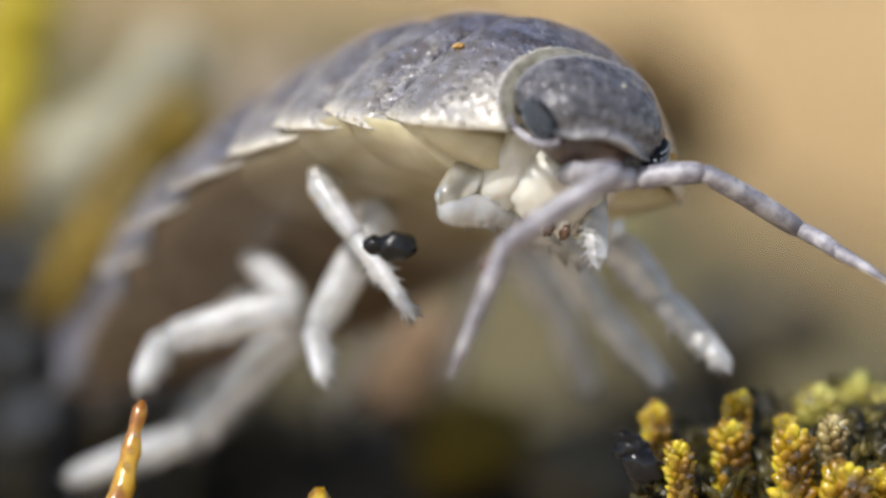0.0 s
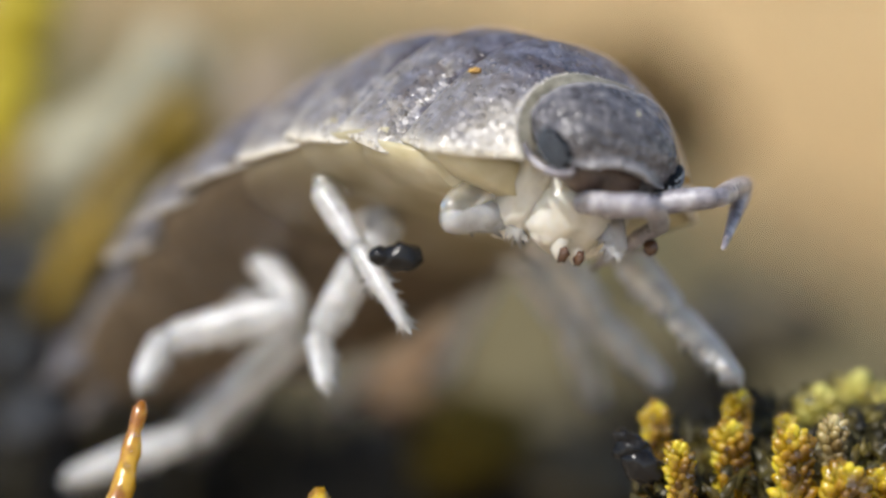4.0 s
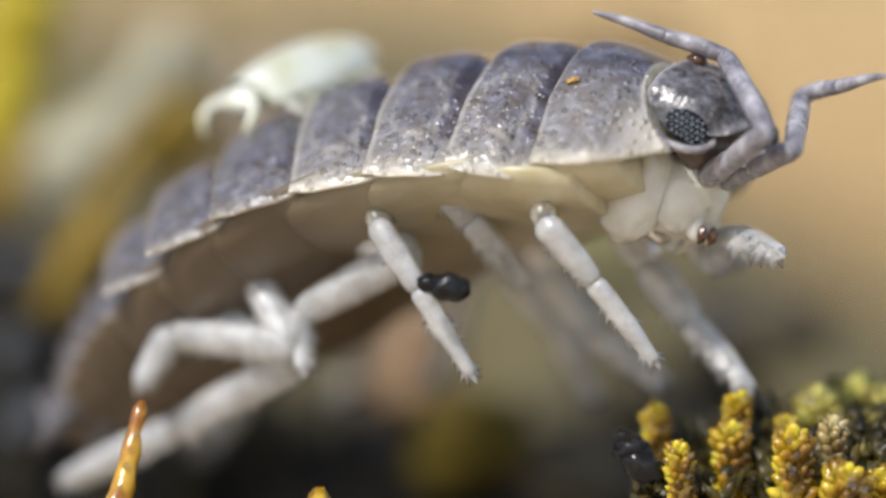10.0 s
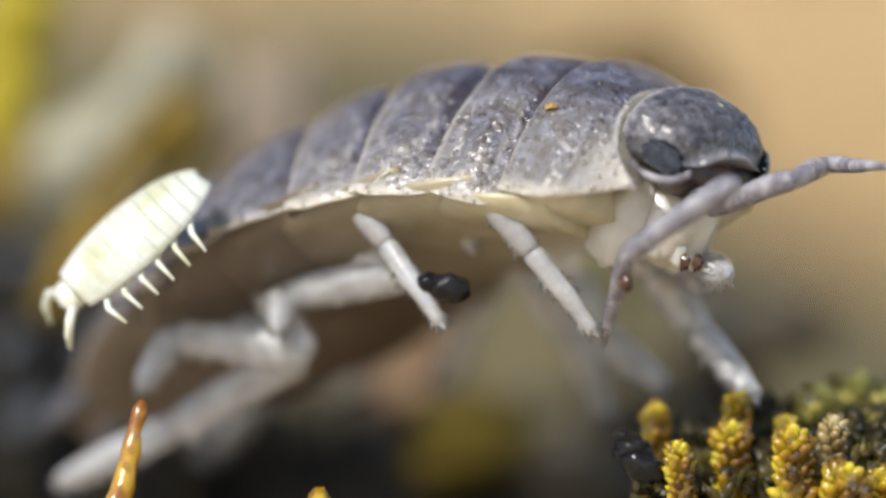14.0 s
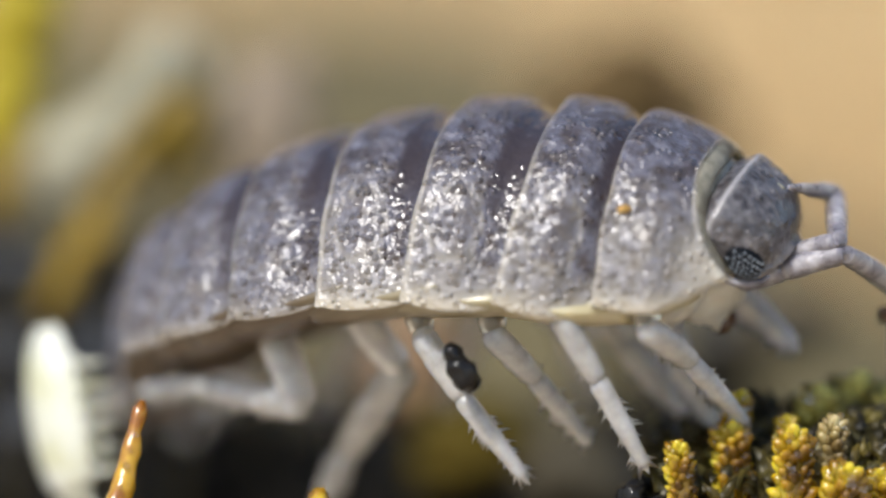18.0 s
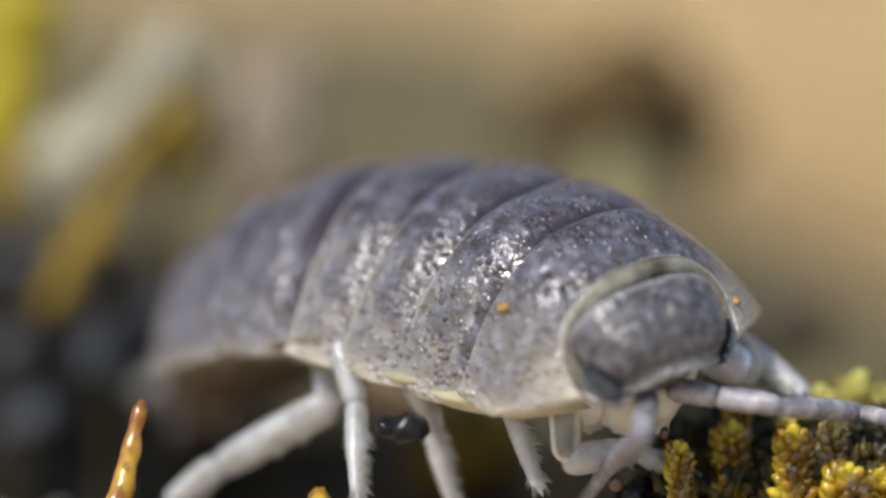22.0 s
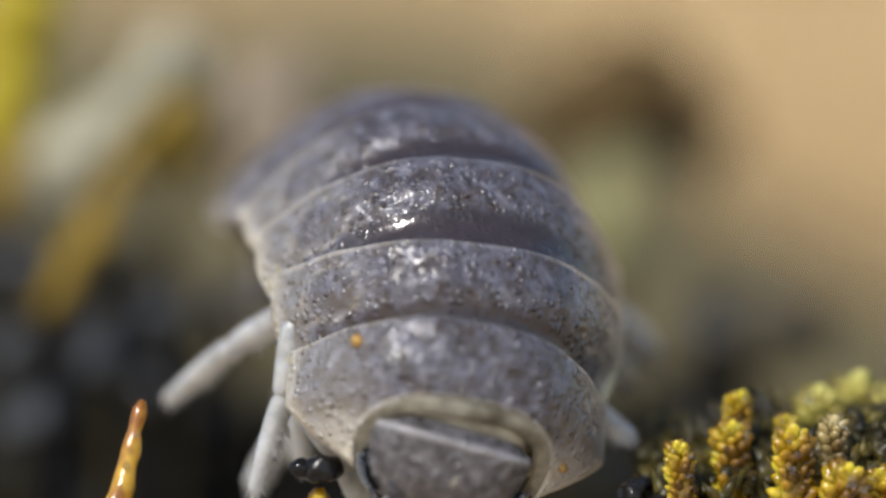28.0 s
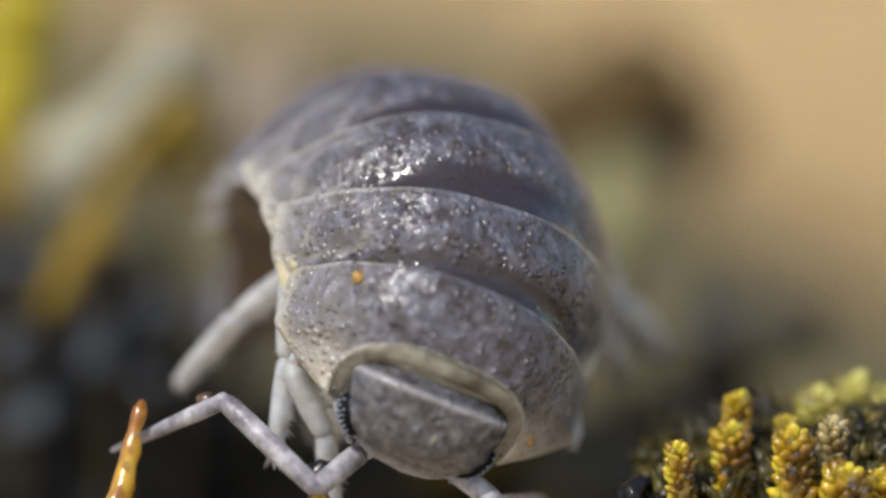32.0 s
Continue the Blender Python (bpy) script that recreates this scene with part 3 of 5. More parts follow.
def under_wide(k, x):
    """Half width of the underside at x of segment k, gliding from one segment to the next."""
    L = seg_len(k)
    here, fore, aft = WIDTHS[k], WIDTHS[max(1, k - 1)], WIDTHS[min(13, k + 1)]
    mid = -0.5 * L
    q = max(-1.0, min(1.0, (x - mid) / (0.5 * L + 0.2)))
    far_end = fore if q > 0 else aft
    return SEG_W * (here + (min(far_end, here) - here) * q * q)


def sternite_mesh(k):
    """The soft underside: a plump closed pad from one side flap to the other, sagging between the legs."""
    bm = bmesh.new()
    brown = bm.verts.layers.float.new("edge")
    L = seg_len(k)
    lead = 0.35 if k == 1 else (0.5 if k < 8 else 0.15)
    trail = 0.5 if k < 8 else 0.1
    z1 = arch(k, 1)[1]
    deep = (0.62 if k == 1 else 0.8) * min(1.0, WIDTHS[k] + 0.1)
    rows, n, rings = [], 44, 20
    for i in range(rings + 1):
        x = lead - (L + lead + trail) * i / rings
        end = abs(2 * i / rings - 1) ** 3
        w = under_wide(k, x) * (0.955 - 0.035 * end)
        if k == 1:
            w *= 1 - 0.5 * max(0.0, x)
        ring = []
        for j in range(n + 1):
            a = math.pi * j / n
            c, d = math.cos(a), math.sin(a)
            y = w * math.copysign(abs(c) ** 0.9, c)
            fold = 0.035 * noise.noise(Vector((x * 1.6, y * 0.8, k * 2.3))) * d
            ring.append((x, y, z1 + 0.10 - (deep * (1 - 0.06 * end) + fold) * d ** 0.9))
        for j in range(1, 12):
            c = -1 + 2 * j / 12
            ring.append((x, w * c, z1 + 0.10 + 0.25 * (1 - c * c)))
        rows.append(ring)
    vs = sheet(bm, rows, True)
    for ring in (vs[0], vs[-1]):
        bm.faces.new(ring)
    # Browner towards the tail: pigment, deepened to stand in for shade between legs.
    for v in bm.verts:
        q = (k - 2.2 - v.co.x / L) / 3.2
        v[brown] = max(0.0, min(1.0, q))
    bmesh.ops.recalc_face_normals(bm, faces=bm.faces)
    return bm


def head_mesh():
    """A broad blunt head with a raised front brow that sweeps under each eye."""
    bm = bmesh.new()
    edge = bm.verts.layers.float.new("edge")
    bmesh.ops.create_uvsphere(bm, u_segments=112, v_segments=80, radius=1)

    def sq(a, p):
        return math.copysign(abs(a) ** p, a)
    for v in bm.verts:
        x, y, z = v.co
        py = 1.36 * sq(y, 0.8)
        pz = -0.05 + (0.98 if z > 0 else 0.42) * sq(z, 0.85)
        px = 1.20 + (0.86 if x > 0 else 0.88) * sq(x, 0.8)
        px -= 0.25 * max(0, z) ** 2 * max(0, x) + 0.2 * max(0, -z)
        line = 0.02 - 0.34 * abs(y) ** 3 + 0.10 * math.cos(abs(y) * 5.0)
        if z < line and x > 0:
            px -= 0.30 * min(1.0, (line - z) / 0.2) * x
        brow = math.exp(-((z - line) / 0.09) ** 2) * max(0, x) ** 0.8
        px += 0.15 * brow
        rim = math.exp(-((x + 0.42) / 0.07) ** 2)
        flare = 0.17 * max(0.0, min(1.0, (0.1 - x) / 0.5))
        py *= 1 + flare
        pz += 0.05 * rim + flare * max(0.0, pz)
        knob = noise.voronoi(Vector((px, py, pz)) * 5.5)[0][0]
        lift = 0.07 * max(0.0, 0.55 - knob) * (1 if z > line - 0.1 else 0)
        px += lift * x
        py += lift * y
        pz += lift * max(0.0, z)
        v.co = (px, py, pz)
        v[edge] = min(1, 0.7 * brow + 0.75 * rim)
    return bm


def eye_mesh(side):
    """A black oval patch whose surface swells into rows of small lenses."""
    bm = bmesh.new()
    bmesh.ops.create_uvsphere(bm, u_segments=32, v_segments=20, radius=1)
    for v in bm.verts:
        v.co = Vector((v.co.x * 0.41, v.co.y * 0.2, v.co.z * 0.28))
    count = len(bm.faces)
    for j in range(-3, 4):
        for i in range(-4, 5):
            x, z = (i + 0.5 * (j % 2)) * 0.105, j * 0.094
            q = 1 - (x / 0.41) ** 2 - (z / 0.28) ** 2
            if q > 0.08:
                bead(bm, (x, side * (0.2 * math.sqrt(q) + 0.010), z), 0.031, 2)
    bm.faces.index_update()
    for f in bm.faces:
        f.material_index = int(f.index >= count)
    return bm


def limb_mesh(length, r0, r1, spines=0, claw=False, seed=0, flat=0.8):
    """A leg or feeler joint along +x with rounded ends, and where asked bristles below and a claw."""
    rng = random.Random(seed)
    bm = bmesh.new()
    pts, rad = [], []
    n = 24
    for i in range(n + 1):
        k = i / n
        cap = math.sqrt(max(0.0, 1 - max(0, 1 - k * length / (r0 * 0.8)) ** 2)) if k * length < r0 * 0.8 else 1.0
        r = r0 + (r1 - r0) * k
        if not claw and (1 - k) * length < r1 * 0.8:
            cap = math.sqrt(max(0.02, 1 - (1 - (1 - k) * length / (r1 * 0.8)) ** 2))
        pts.append((-0.12 * (1 - k) * 1.0 + length * k + (0.06 * k if not claw else 0), 0, 0.03 * math.sin(k * 3.1)))
        rad.append(max(0.012, r * cap * (0.9 + 0.12 * math.sin(k * math.pi)) * (1 + 0.05 * noise.noise(Vector((k * 6, seed * 3.3, 0))))))
    if claw:
        for q in (0.04, 0.10, 0.17, 0.24):
            pts.append((length + q, 0, -0.5 * q * q))
            rad.append(max(0.01, r1 * (0.66 - 2.6 * q)))
    tube(bm, pts, rad, 14, flat)
    for v in bm.verts:
        v.co += v.co.normalized() * 0.02 * noise.noise(v.co * 4 + Vector((seed, 0, 0)))
    if spines:
        bmesh.ops.recalc_face_normals(bm, faces=bm.faces)
        bm.normal_update()
        low = [f for f in bm.faces if len(f.verts) == 4 and f.normal.z < 0.1 and length * 0.25 < f.calc_center_median().x < length * 1.04]
        pick = [f for f in low if rng.random() < spines * 0.022]
        lean = {f: f.normal.copy() for f in pick}
        for f in pick:
            n, tip = lean[f], f.calc_center_median()
            v = bmesh.ops.poke(bm, faces=[f])["verts"][0]
            v.co = tip + n * rng.uniform(0.11, 0.20) + Vector((0.11, 0, 0))
    return bm


FORE_LEG, HIND_LEG, LAST_LEG = (1.65, 1.4, 1.95), (2.1, 2.5, 1.3), (2.4, 3.0, 2.5)   # joint lengths of the front four, next two and last pairs
ANT_L = (0.85, 1.15, 2.3, 1.15, 1.3)

louse = thing("woodlouse", Matrix.Translation(mmv(0, 0, 0)), "grey mottled woodlouse with pale-rimmed plates, walking over moss", "woodlouse")
segments = {}
for k in range(1, 14):
    nm = "tergite" if k < 8 else ("tail_plate" if k < 13 else "telson")
    lab = {1: "grey plate with cream front horns and collar"}.get(k, "mottled grey back plate with pale rim")
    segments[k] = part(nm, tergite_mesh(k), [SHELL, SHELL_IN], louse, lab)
    part("sternite", sternite_mesh(k), SKIN, segments[k], "cream translucent soft underside, browned rearward for pigment and painted shade")
for side in (-1, 1):
    ub = bmesh.new()
    tube(ub, [(-0.1, side * 0.35, -0.5), (-0.5, side * 0.46, -0.62), (-0.9, side * 0.55, -0.66), (-1.3, side * 0.58, -0.66)], [0.22, 0.2, 0.13, 0.03], 12, 1.2)
    part("uropod", ub, HEAD, segments[13], "greyish tail prong")
fl = bmesh.new()
blob(fl, shell_point(1, FLECK_AT[1], FLECK_AT[0]), (0.13, 0.11, 0.06), 3, 0.8, 3.0, 3)
part("orange_speck", fl, FLECK, segments[1], "orange speck stuck on the plate")
fl = bmesh.new()
blob(fl, shell_point(1, 0.88, 0.12), (0.12, 0.09, 0.08), 4, 0.5, 2.5, 2)
part("yellow_speck", fl, FLECK, segments[1], "yellow speck stuck inside the horn")

tb = bmesh.new()
blob(tb, (0.05, 0, -0.62), (0.80, 1.6, 0.55), 12, 0.06, 1.6, 4)
part("throat", tb, SKIN, segments[1], "cream translucent throat skin")
cb = bmesh.new()
rows = []
for i in range(41):
    s = -1 + i / 20
    o = shell_point(1, s, 0.03)
    rows.append([Vector((o.x + 0.30 * math.sin(q * 1.57) * (1 - 0.95 * abs(s) ** 1.5), o.y * (1 - 0.20 * q ** 1.5), -0.45 + (o.z + 0.45) * (1 - 0.20 * q ** 1.5))) for q in (0, 0.2, 0.4, 0.6, 0.8, 1)])
sheet(cb, rows)
bmesh.ops.solidify(cb, geom=cb.faces[:], thickness=0.05)
bmesh.ops.recalc_face_normals(cb, faces=cb.faces)
part("collar", cb, COLLAR, segments[1], "cream soft collar behind the head")
head = part("head", head_mesh(), HEAD, louse, "dark grey grainy head")
segments[0] = head
for side in (-1, 1):
    e = part("eye", eye_mesh(side), [EYE, LENS], head, "black compound eye of beaded lenses")
    e.matrix_basis = pose((EYE_AT[0] - 0.12) * MM, side * (EYE_AT[1] - 0.02) * MM, (EYE_AT[2] + 0.06) * MM, 0, 18, -side * 34)
    lb = bmesh.new()
    pts = []
    for i in range(12):
        a = radians(-170 + 15 * i)
        pts.append((EYE_AT[0] - 0.05 + 0.40 * math.cos(a), side * (EYE_AT[1] + 0.06 - 0.34 * math.cos(a)), EYE_AT[2] - 0.03 + 0.30 * math.sin(a)))
    tube(lb, pts, [0.03] + [0.06] * 3 + [0.075] * 5 + [0.06] * 2 + [0.03], 8)
    part("eye_lobe", lb, ANTENNA, head, "pale grey lobe under the eye")
nb = bmesh.new()
blob(nb, (0.18, 0, -0.15), (1.0, 1.46, 0.92), 7, 0.05, 1.5)
part("neck", nb, COLLAR, head, "cream soft neck skin")
for side in (-1, 1):
    lb = bmesh.new()
    blob(lb, (1.62, side * 0.92, -0.34), (0.26, 0.30, 0.20), 21 + side, 0.15, 2.0)
    part("antennal_lobe", lb, HEAD, head, "grey lobe over the feeler's root")
hb = bmesh.new()
blob(hb, (1.36, 0.15, 0.88), (0.15, 0.05, 0.04), 31, 0.5, 2.5, 2)
part("yellow_speck", hb, PALE, head, "pale yellow speck on the head")
fb = bmesh.new()
blob(fb, (1.36, 0, -0.36), (0.46, 0.95, 0.50), 5, 0.10, 1.3)
part("face", fb, FACE, head, "brown glossy face below the brow")
mb = bmesh.new()
blob(mb, (0.82, 0, -1.36), (0.92, 0.95, 0.84), 6, 0.14, 2.6, 4)
part("mouth_cone", mb, CREAM, head, "cream swollen mouthparts")
for side in (-1, 1):
    cb = bmesh.new()
    blob(cb, (0.50, side * 0.86, -1.25), (0.70, 0.46, 1.12), 8 + side, 0.12, 2.6, 4)
    part("cheek", cb, CREAM, head, "cream cheek")
    jb = bmesh.new()
    blob(jb, (1.70, side * 0.16, -1.92), (0.11, 0.09, 0.15), 11 + side, 0.4, 2.0, 3)
    part("mandible", jb, JAW, head, "dark brown jaw tip")
    for y, x, low, r in ((0.48, 1.02, 1.50, 0.34), (0.74, 0.70, 1.55, 0.30), (0.18, 1.30, 1.58, 0.26)):
        pb = bmesh.new()
        a = Vector((x, side * y, -low))
        tube(pb, [a + Vector((-0.1, 0, 0.12)), a, a + Vector((0.16, 0, -0.22)), a + Vector((0.28, 0, -0.40)), a + Vector((0.33, 0, -0.5))], [r * 0.8, r, r * 0.85, r * 0.5, r * 0.12], 12)
        for v in pb.verts:
            v.co += 0.03 * noise.noise_vector(v.co * 6)
        part("maxilliped", pb, CREAM, head, "cream finger-like mouth palp")

legs = {}
for i, side in itertools.product(range(1, 8), (-1, 1)):
    tag = ("R" if side < 0 else "L") + str(i)
    BASE_L, MID_L, END_L = FORE_LEG if i < 5 else (HIND_LEG if i < 7 else LAST_LEG)
    stout = 1.15 if side > 0 else (0.95 if i < 5 else 1.12)
    lg = part("leg", limb_mesh(BASE_L, 0.37 * stout, 0.34 * stout, 0, False, i), LEG_UP if side < 0 and i < 5 else LEG, louse, "whitish translucent walking leg")
    md = part("leg_middle", limb_mesh(MID_L, 0.35 * stout, 0.28 * stout, 4, False, i + 10), LEG, lg)
    en = part("leg_end", limb_mesh(END_L - 0.24, 0.29 * stout, 0.185 * stout, 16, True, i + 20), LEG, lg, "spiny leg end with claw")
    legs[tag] = (lg, md, en)

def crumbed(bm, side):
    """On one feeler a brown crumb clings to the joint."""
    if side == "near":
        had = len(bm.faces)
        blob(bm, (0.45, -0.1, -0.24), (0.17, 0.14, 0.15), 9, 0.4, 2.2, 2)
        bm.faces.index_update()
        for f in bm.faces:
            f.material_index = int(f.index >= had)
    return bm


feelers = {}
for side in ("near", "far"):
    base = part("antenna", limb_mesh(ANT_L[0], 0.23, 0.21, 0, False, 1, 1.0), ANTENNA, louse, "lilac-grey jointed feeler")
    kids = [part("antenna_joint", limb_mesh(ANT_L[1], 0.22, 0.20, 0, False, 2, 1.0), ANTENNA, base),
            part("antenna_joint", limb_mesh(ANT_L[2], 0.19, 0.20, 0, False, 3, 1.0), ANTENNA, base),
            part("flagellum", crumbed(limb_mesh(ANT_L[3], 0.155, 0.145, 0, False, 4, 1.0), side), [ANTENNA, JAW], base,
                 "feeler joint with a brown crumb stuck on" if side == "near" else ""),
            part("flagellum", limb_mesh(ANT_L[4], 0.145, 0.045, 0, False, 5, 1.0), ANTENNA, base, "tapered feeler tip")]
    feelers[side] = [base] + kids

# ---- black pellet ----
pb = bmesh.new()
blob(pb, (0.12, 0, 0), (0.34, 0.30, 0.25), 1, 0.3, 1.8)
blob(pb, (-0.27, 0, 0.02), (0.21, 0.20, 0.18), 2, 0.2, 1.6)
pellet = tagged(obj("soil_pellet", pb, BLACK), "shiny black two-lobed soil pellet stuck on a leg", "pellet")

# ---- the small white woodlouse ----
juv = thing("white_woodlouse", Matrix.Translation(mmv(-3, 7, 3)), "small milk-white woodlouse crawling over the grey one", "woodlouse")
for i in range(10):
    x = 1.35 - 0.29 * i
    bm = bmesh.new()
    rows = []
    for a in range(21):
        s = -1 + a / 10
        row = []
        for j in range(6):
            xx = x + 0.12 - 0.45 * j / 5
            wide = math.sqrt(max(0.02, 1 - ((xx - 0.15) / 1.85) ** 2))
            row.append((xx - 0.06 * abs(s) ** 3, 0.92 * wide * s * (0.998 + 0.002 * j / 5), 0.62 * wide - 0.60 * abs(s) ** 2.2 * wide - 0.05 + 0.002 * j))
        rows.append(row)
    plate(bm, rows, 0.012)
    part("tergite", bm, WHITE, juv)
bm = bmesh.new()
blob(bm, (0, 0, -0.1), (1.5, 0.55, 0.3), 3, 0.08)
part("belly", bm, WHITE, juv)
bm = bmesh.new()
blob(bm, (1.55, 0, 0.02), (0.28, 0.38, 0.25), 4, 0.1)
part("head", bm, WHITE, juv)
for side in (-1, 1):
    for i in range(6):
        x = 1.05 - 0.4 * i
        bm = bmesh.new()
        tube(bm, [(x, side * 0.5, -0.12), (x + 0.14, side * 0.95, -0.12), (x + 0.06 + 0.02 * i, side * 1.34, -0.34)], [0.075, 0.06, 0.03], 8)
        part("leg", bm, WHITE, juv)
    bm = bmesh.new()
    tube(bm, [(1.6, side * 0.25, 0), (1.85, side * 0.55, -0.02), (2.05, side * 0.62, -0.2), (2.2, side * 0.5, -0.5)], [0.09, 0.09, 0.08, 0.04], 8)
    part("antenna", bm, WHITE, juv)


# ---- what moves ----
class Way:
    """Values by time, read between the given times along smooth or straight lines."""

    def __init__(self):
        self.t, self.v = [], []

    def at(self, t, *values):
        self.t.append(t)
        self.v.append(values)

    def get(self, t):
        v = np.array(self.v)
        return [float(np.interp(t, self.t, v[:, i])) for i in range(v.shape[1])]

    def glide(self, t):
        v, ts = np.array(self.v), np.array(self.t)
        i = int(np.clip(np.searchsorted(ts, t) - 1, 0, len(ts) - 2))
        h = ts[i + 1] - ts[i]

        def slope(j):
            a, b = max(j - 1, 0), min(j + 1, len(ts) - 1)
            return (v[b] - v[a]) / (ts[b] - ts[a])
        k = (t - ts[i]) / h
        m0, m1 = slope(i) * h, slope(i + 1) * h
        return [float(c) for c in (2 * k ** 3 - 3 * k ** 2 + 1) * v[i] + (k ** 3 - 2 * k ** 2 + k) * m0
                + (-2 * k ** 3 + 3 * k ** 2) * v[i + 1] + (k ** 3 - k ** 2) * m1]


def body_frames(p):
    """The pose of every segment, in mm, from the body's place, turn and bends."""
    x, y, z, yaw, pit, rol, p1, hp, hy, pm, pr, ym, yr, tor, y1, pt = p

    def spin(a, b, c):
        return Matrix.Rotation(radians(a), 4, "Z") @ Matrix.Rotation(radians(b), 4, "Y") @ Matrix.Rotation(radians(c), 4, "X")
    out = {2: Matrix.Translation((x, y, z)) @ spin(yaw, pit, rol)}
    out[1] = out[2] @ spin(y1, p1, 0) @ Matrix.Translation((SEG_L1, 0, 0))
    out[0] = out[1] @ spin(hy, hp, 0)
    m = out[2]
    for k in range(3, 14):
        m = m @ Matrix.Translation((-SEG_L * LENGTHS[k - 1], 0, 0))
        b, yb = (pm, ym) if k < 5 else ((pr, yr) if k < 7 else (pt, yr))
        m = m @ Matrix.Rotation(radians(-yb), 4, "Z") @ Matrix.Rotation(radians(-b), 4, "Y") @ Matrix.Rotation(radians(tor), 4, "X")
        out[k] = m
    return out


def aim(a, b, up):
    """A pose at a whose x runs to b and whose z is near up."""
    x = (b - a).normalized()
    y = up.cross(x)
    y = y.normalized() if y.length > 1e-4 else x.orthogonal().normalized()
    z = x.cross(y)
    m = Matrix((x, y, z)).transposed().to_4x4()
    m.translation = a
    return m


def bend_leg(root, foot, out, up, swing, L, hold=None):
    """Joints of a three-piece leg from root to foot, the knee held out and up."""
    tot = sum(L) * 0.985
    d = foot - root
    if d.length > tot:
        foot = root + d.normalized() * tot
    mid = root.lerp(foot, 0.45) + out * swing + up * 0.9
    j = [root.copy(), root.lerp(mid, 0.8), mid.lerp(foot, 0.45), foot.copy()]
    if hold:
        j[1], j[2] = hold[0].copy(), hold[1].copy()
    for _ in range(30):
        j[3] = foot.copy()
        for i in (2, 1, 0):
            j[i] = j[i + 1] + (j[i] - j[i + 1]).normalized() * L[i]
        j[0] = root.copy()
        for i in (0, 1, 2):
            j[i + 1] = j[i] + (j[i + 1] - j[i]).normalized() * L[i]
    return j


def metres(m):
    n = m.copy()
    n.translation = m.translation * MM
    return n


def placed(m):
    n = metres(m)
    n.translation.z += EYE_H * MM
    return n


def woodlouse_motion():
    way = Way()
    key = way.at
    key(0, 1.73, 1.38, 2.76, -54.0, 3.5, -13.5, 0.0, 24.1, -0.6, 14.6, 6.1, -3.8, -0.5, -0.7, -6.5, 0.4)
    key(0.5, 1.75, 1.36, 2.71, -55.1, 4.3, -13.8, -0.2, 23.6, -1.3, 15.0, 6.1, -3.9, -0.7, -1.0, -6.3, 1.3)
    key(1, 1.75, 1.35, 2.64, -54.7, 4.7, -13.8, -1.2, 21.0, -1.8, 15.2, 6.2, -3.6, -1.0, -1.3, -5.9, 2.0)
    key(1.5, 1.81, 1.38, 2.57, -53.3, 5.1, -13.7, -1.5, 21.2, -2.7, 15.3, 6.4, -2.9, -1.1, -1.7, -5.5, 2.3)
    key(2, 1.83, 1.41, 2.52, -53.3, 5.3, -13.8, -1.6, 23.1, -1.8, 15.7, 6.6, -2.9, -1.3, -1.7, -5.9, 2.5)
    key(2.5, 1.85, 1.46, 2.49, -53.1, 6.5, -13.2, -0.4, 26.4, -1.6, 15.9, 6.9, -3.0, -1.4, -1.8, -6.4, 2.6)
    key(3, 1.81, 1.54, 2.49, -52.1, 6.8, -12.7, 0.3, 25.4, -4.6, 16.3, 7.2, -3.0, -1.5, -1.8, -7.1, 2.4)
    key(3.5, 1.88, 1.45, 2.38, -52.6, 8.0, -12.4, -1.0, 24.7, -2.6, 16.2, 7.0, -2.9, -1.7, -2.2, -6.7, 1.9)
    key(5.5, 2.28, 1.26, 2.43, -51.1, 5.8, -10.5, -3.3, 22.4, -3.0, 15.0, 6.5, -0.1, -2.2, -3.0, -5.7, -0.8)
    key(6, 2.35, 1.28, 2.41, -44.4, 4.7, -9.8, -7.1, 21.9, -4.6, 14.9, 6.6, 0.8, -2.3, -3.5, -2.6, -1.9)
    key(6.5, 2.41, 1.31, 2.55, -41.5, 3.3, -8.6, -7.7, 22.9, -2.5, 13.8, 6.1, 0.9, -2.3, -3.2, 0.4, -0.5)
    key(7, 2.46, 1.32, 2.50, -42.7, 3.5, -7.7, -6.9, 23.9, -1.7, 12.8, 5.8, 1.5, -2.4, -2.9, -0.3, 0.2)
    key(7.5, 2.46, 1.34, 2.51, -43.9, 2.7, -7.9, -6.3, 24.9, -2.0, 12.1, 5.6, 1.8, -2.3, -2.7, -1.5, 0.7)
    key(8, 2.47, 1.37, 2.45, -44.0, 2.7, -8.4, -5.6, 25.8, -3.1, 11.7, 5.6, 1.5, -2.3, -2.5, -1.5, 0.8)
    key(8.5, 2.43, 1.44, 2.49, -44.1, 1.3, -9.1, -4.1, 25.0, -4.0, 11.4, 6.0, 0.7, -1.7, -2.5, -3.7, 1.2)
    key(9, 2.36, 1.56, 2.49, -40.1, -0.5, -10.1, -3.2, 24.2, -6.2, 11.4, 6.7, -0.8, -1.2, -2.6, -4.9, 1.2)
    key(9.5, 2.72, 1.68, 2.37, -30.5, -1.0, -7.3, -3.6, 21.7, -6.0, 10.1, 6.8, -0.1, -0.1, -2.7, -1.7, 2.4)
    key(10, 3.00, 1.77, 2.39, -25.6, -1.8, -5.4, -3.8, 19.3, -7.4, 9.2, 7.1, -0.8, 0.9, -3.3, -3.7, 3.0)
    key(10.5, 3.11, 1.69, 2.32, -30.4, 0.6, -4.9, -2.0, 20.5, -5.6, 9.7, 6.1, -1.0, 0.5, -2.9, -2.9, 3.2)
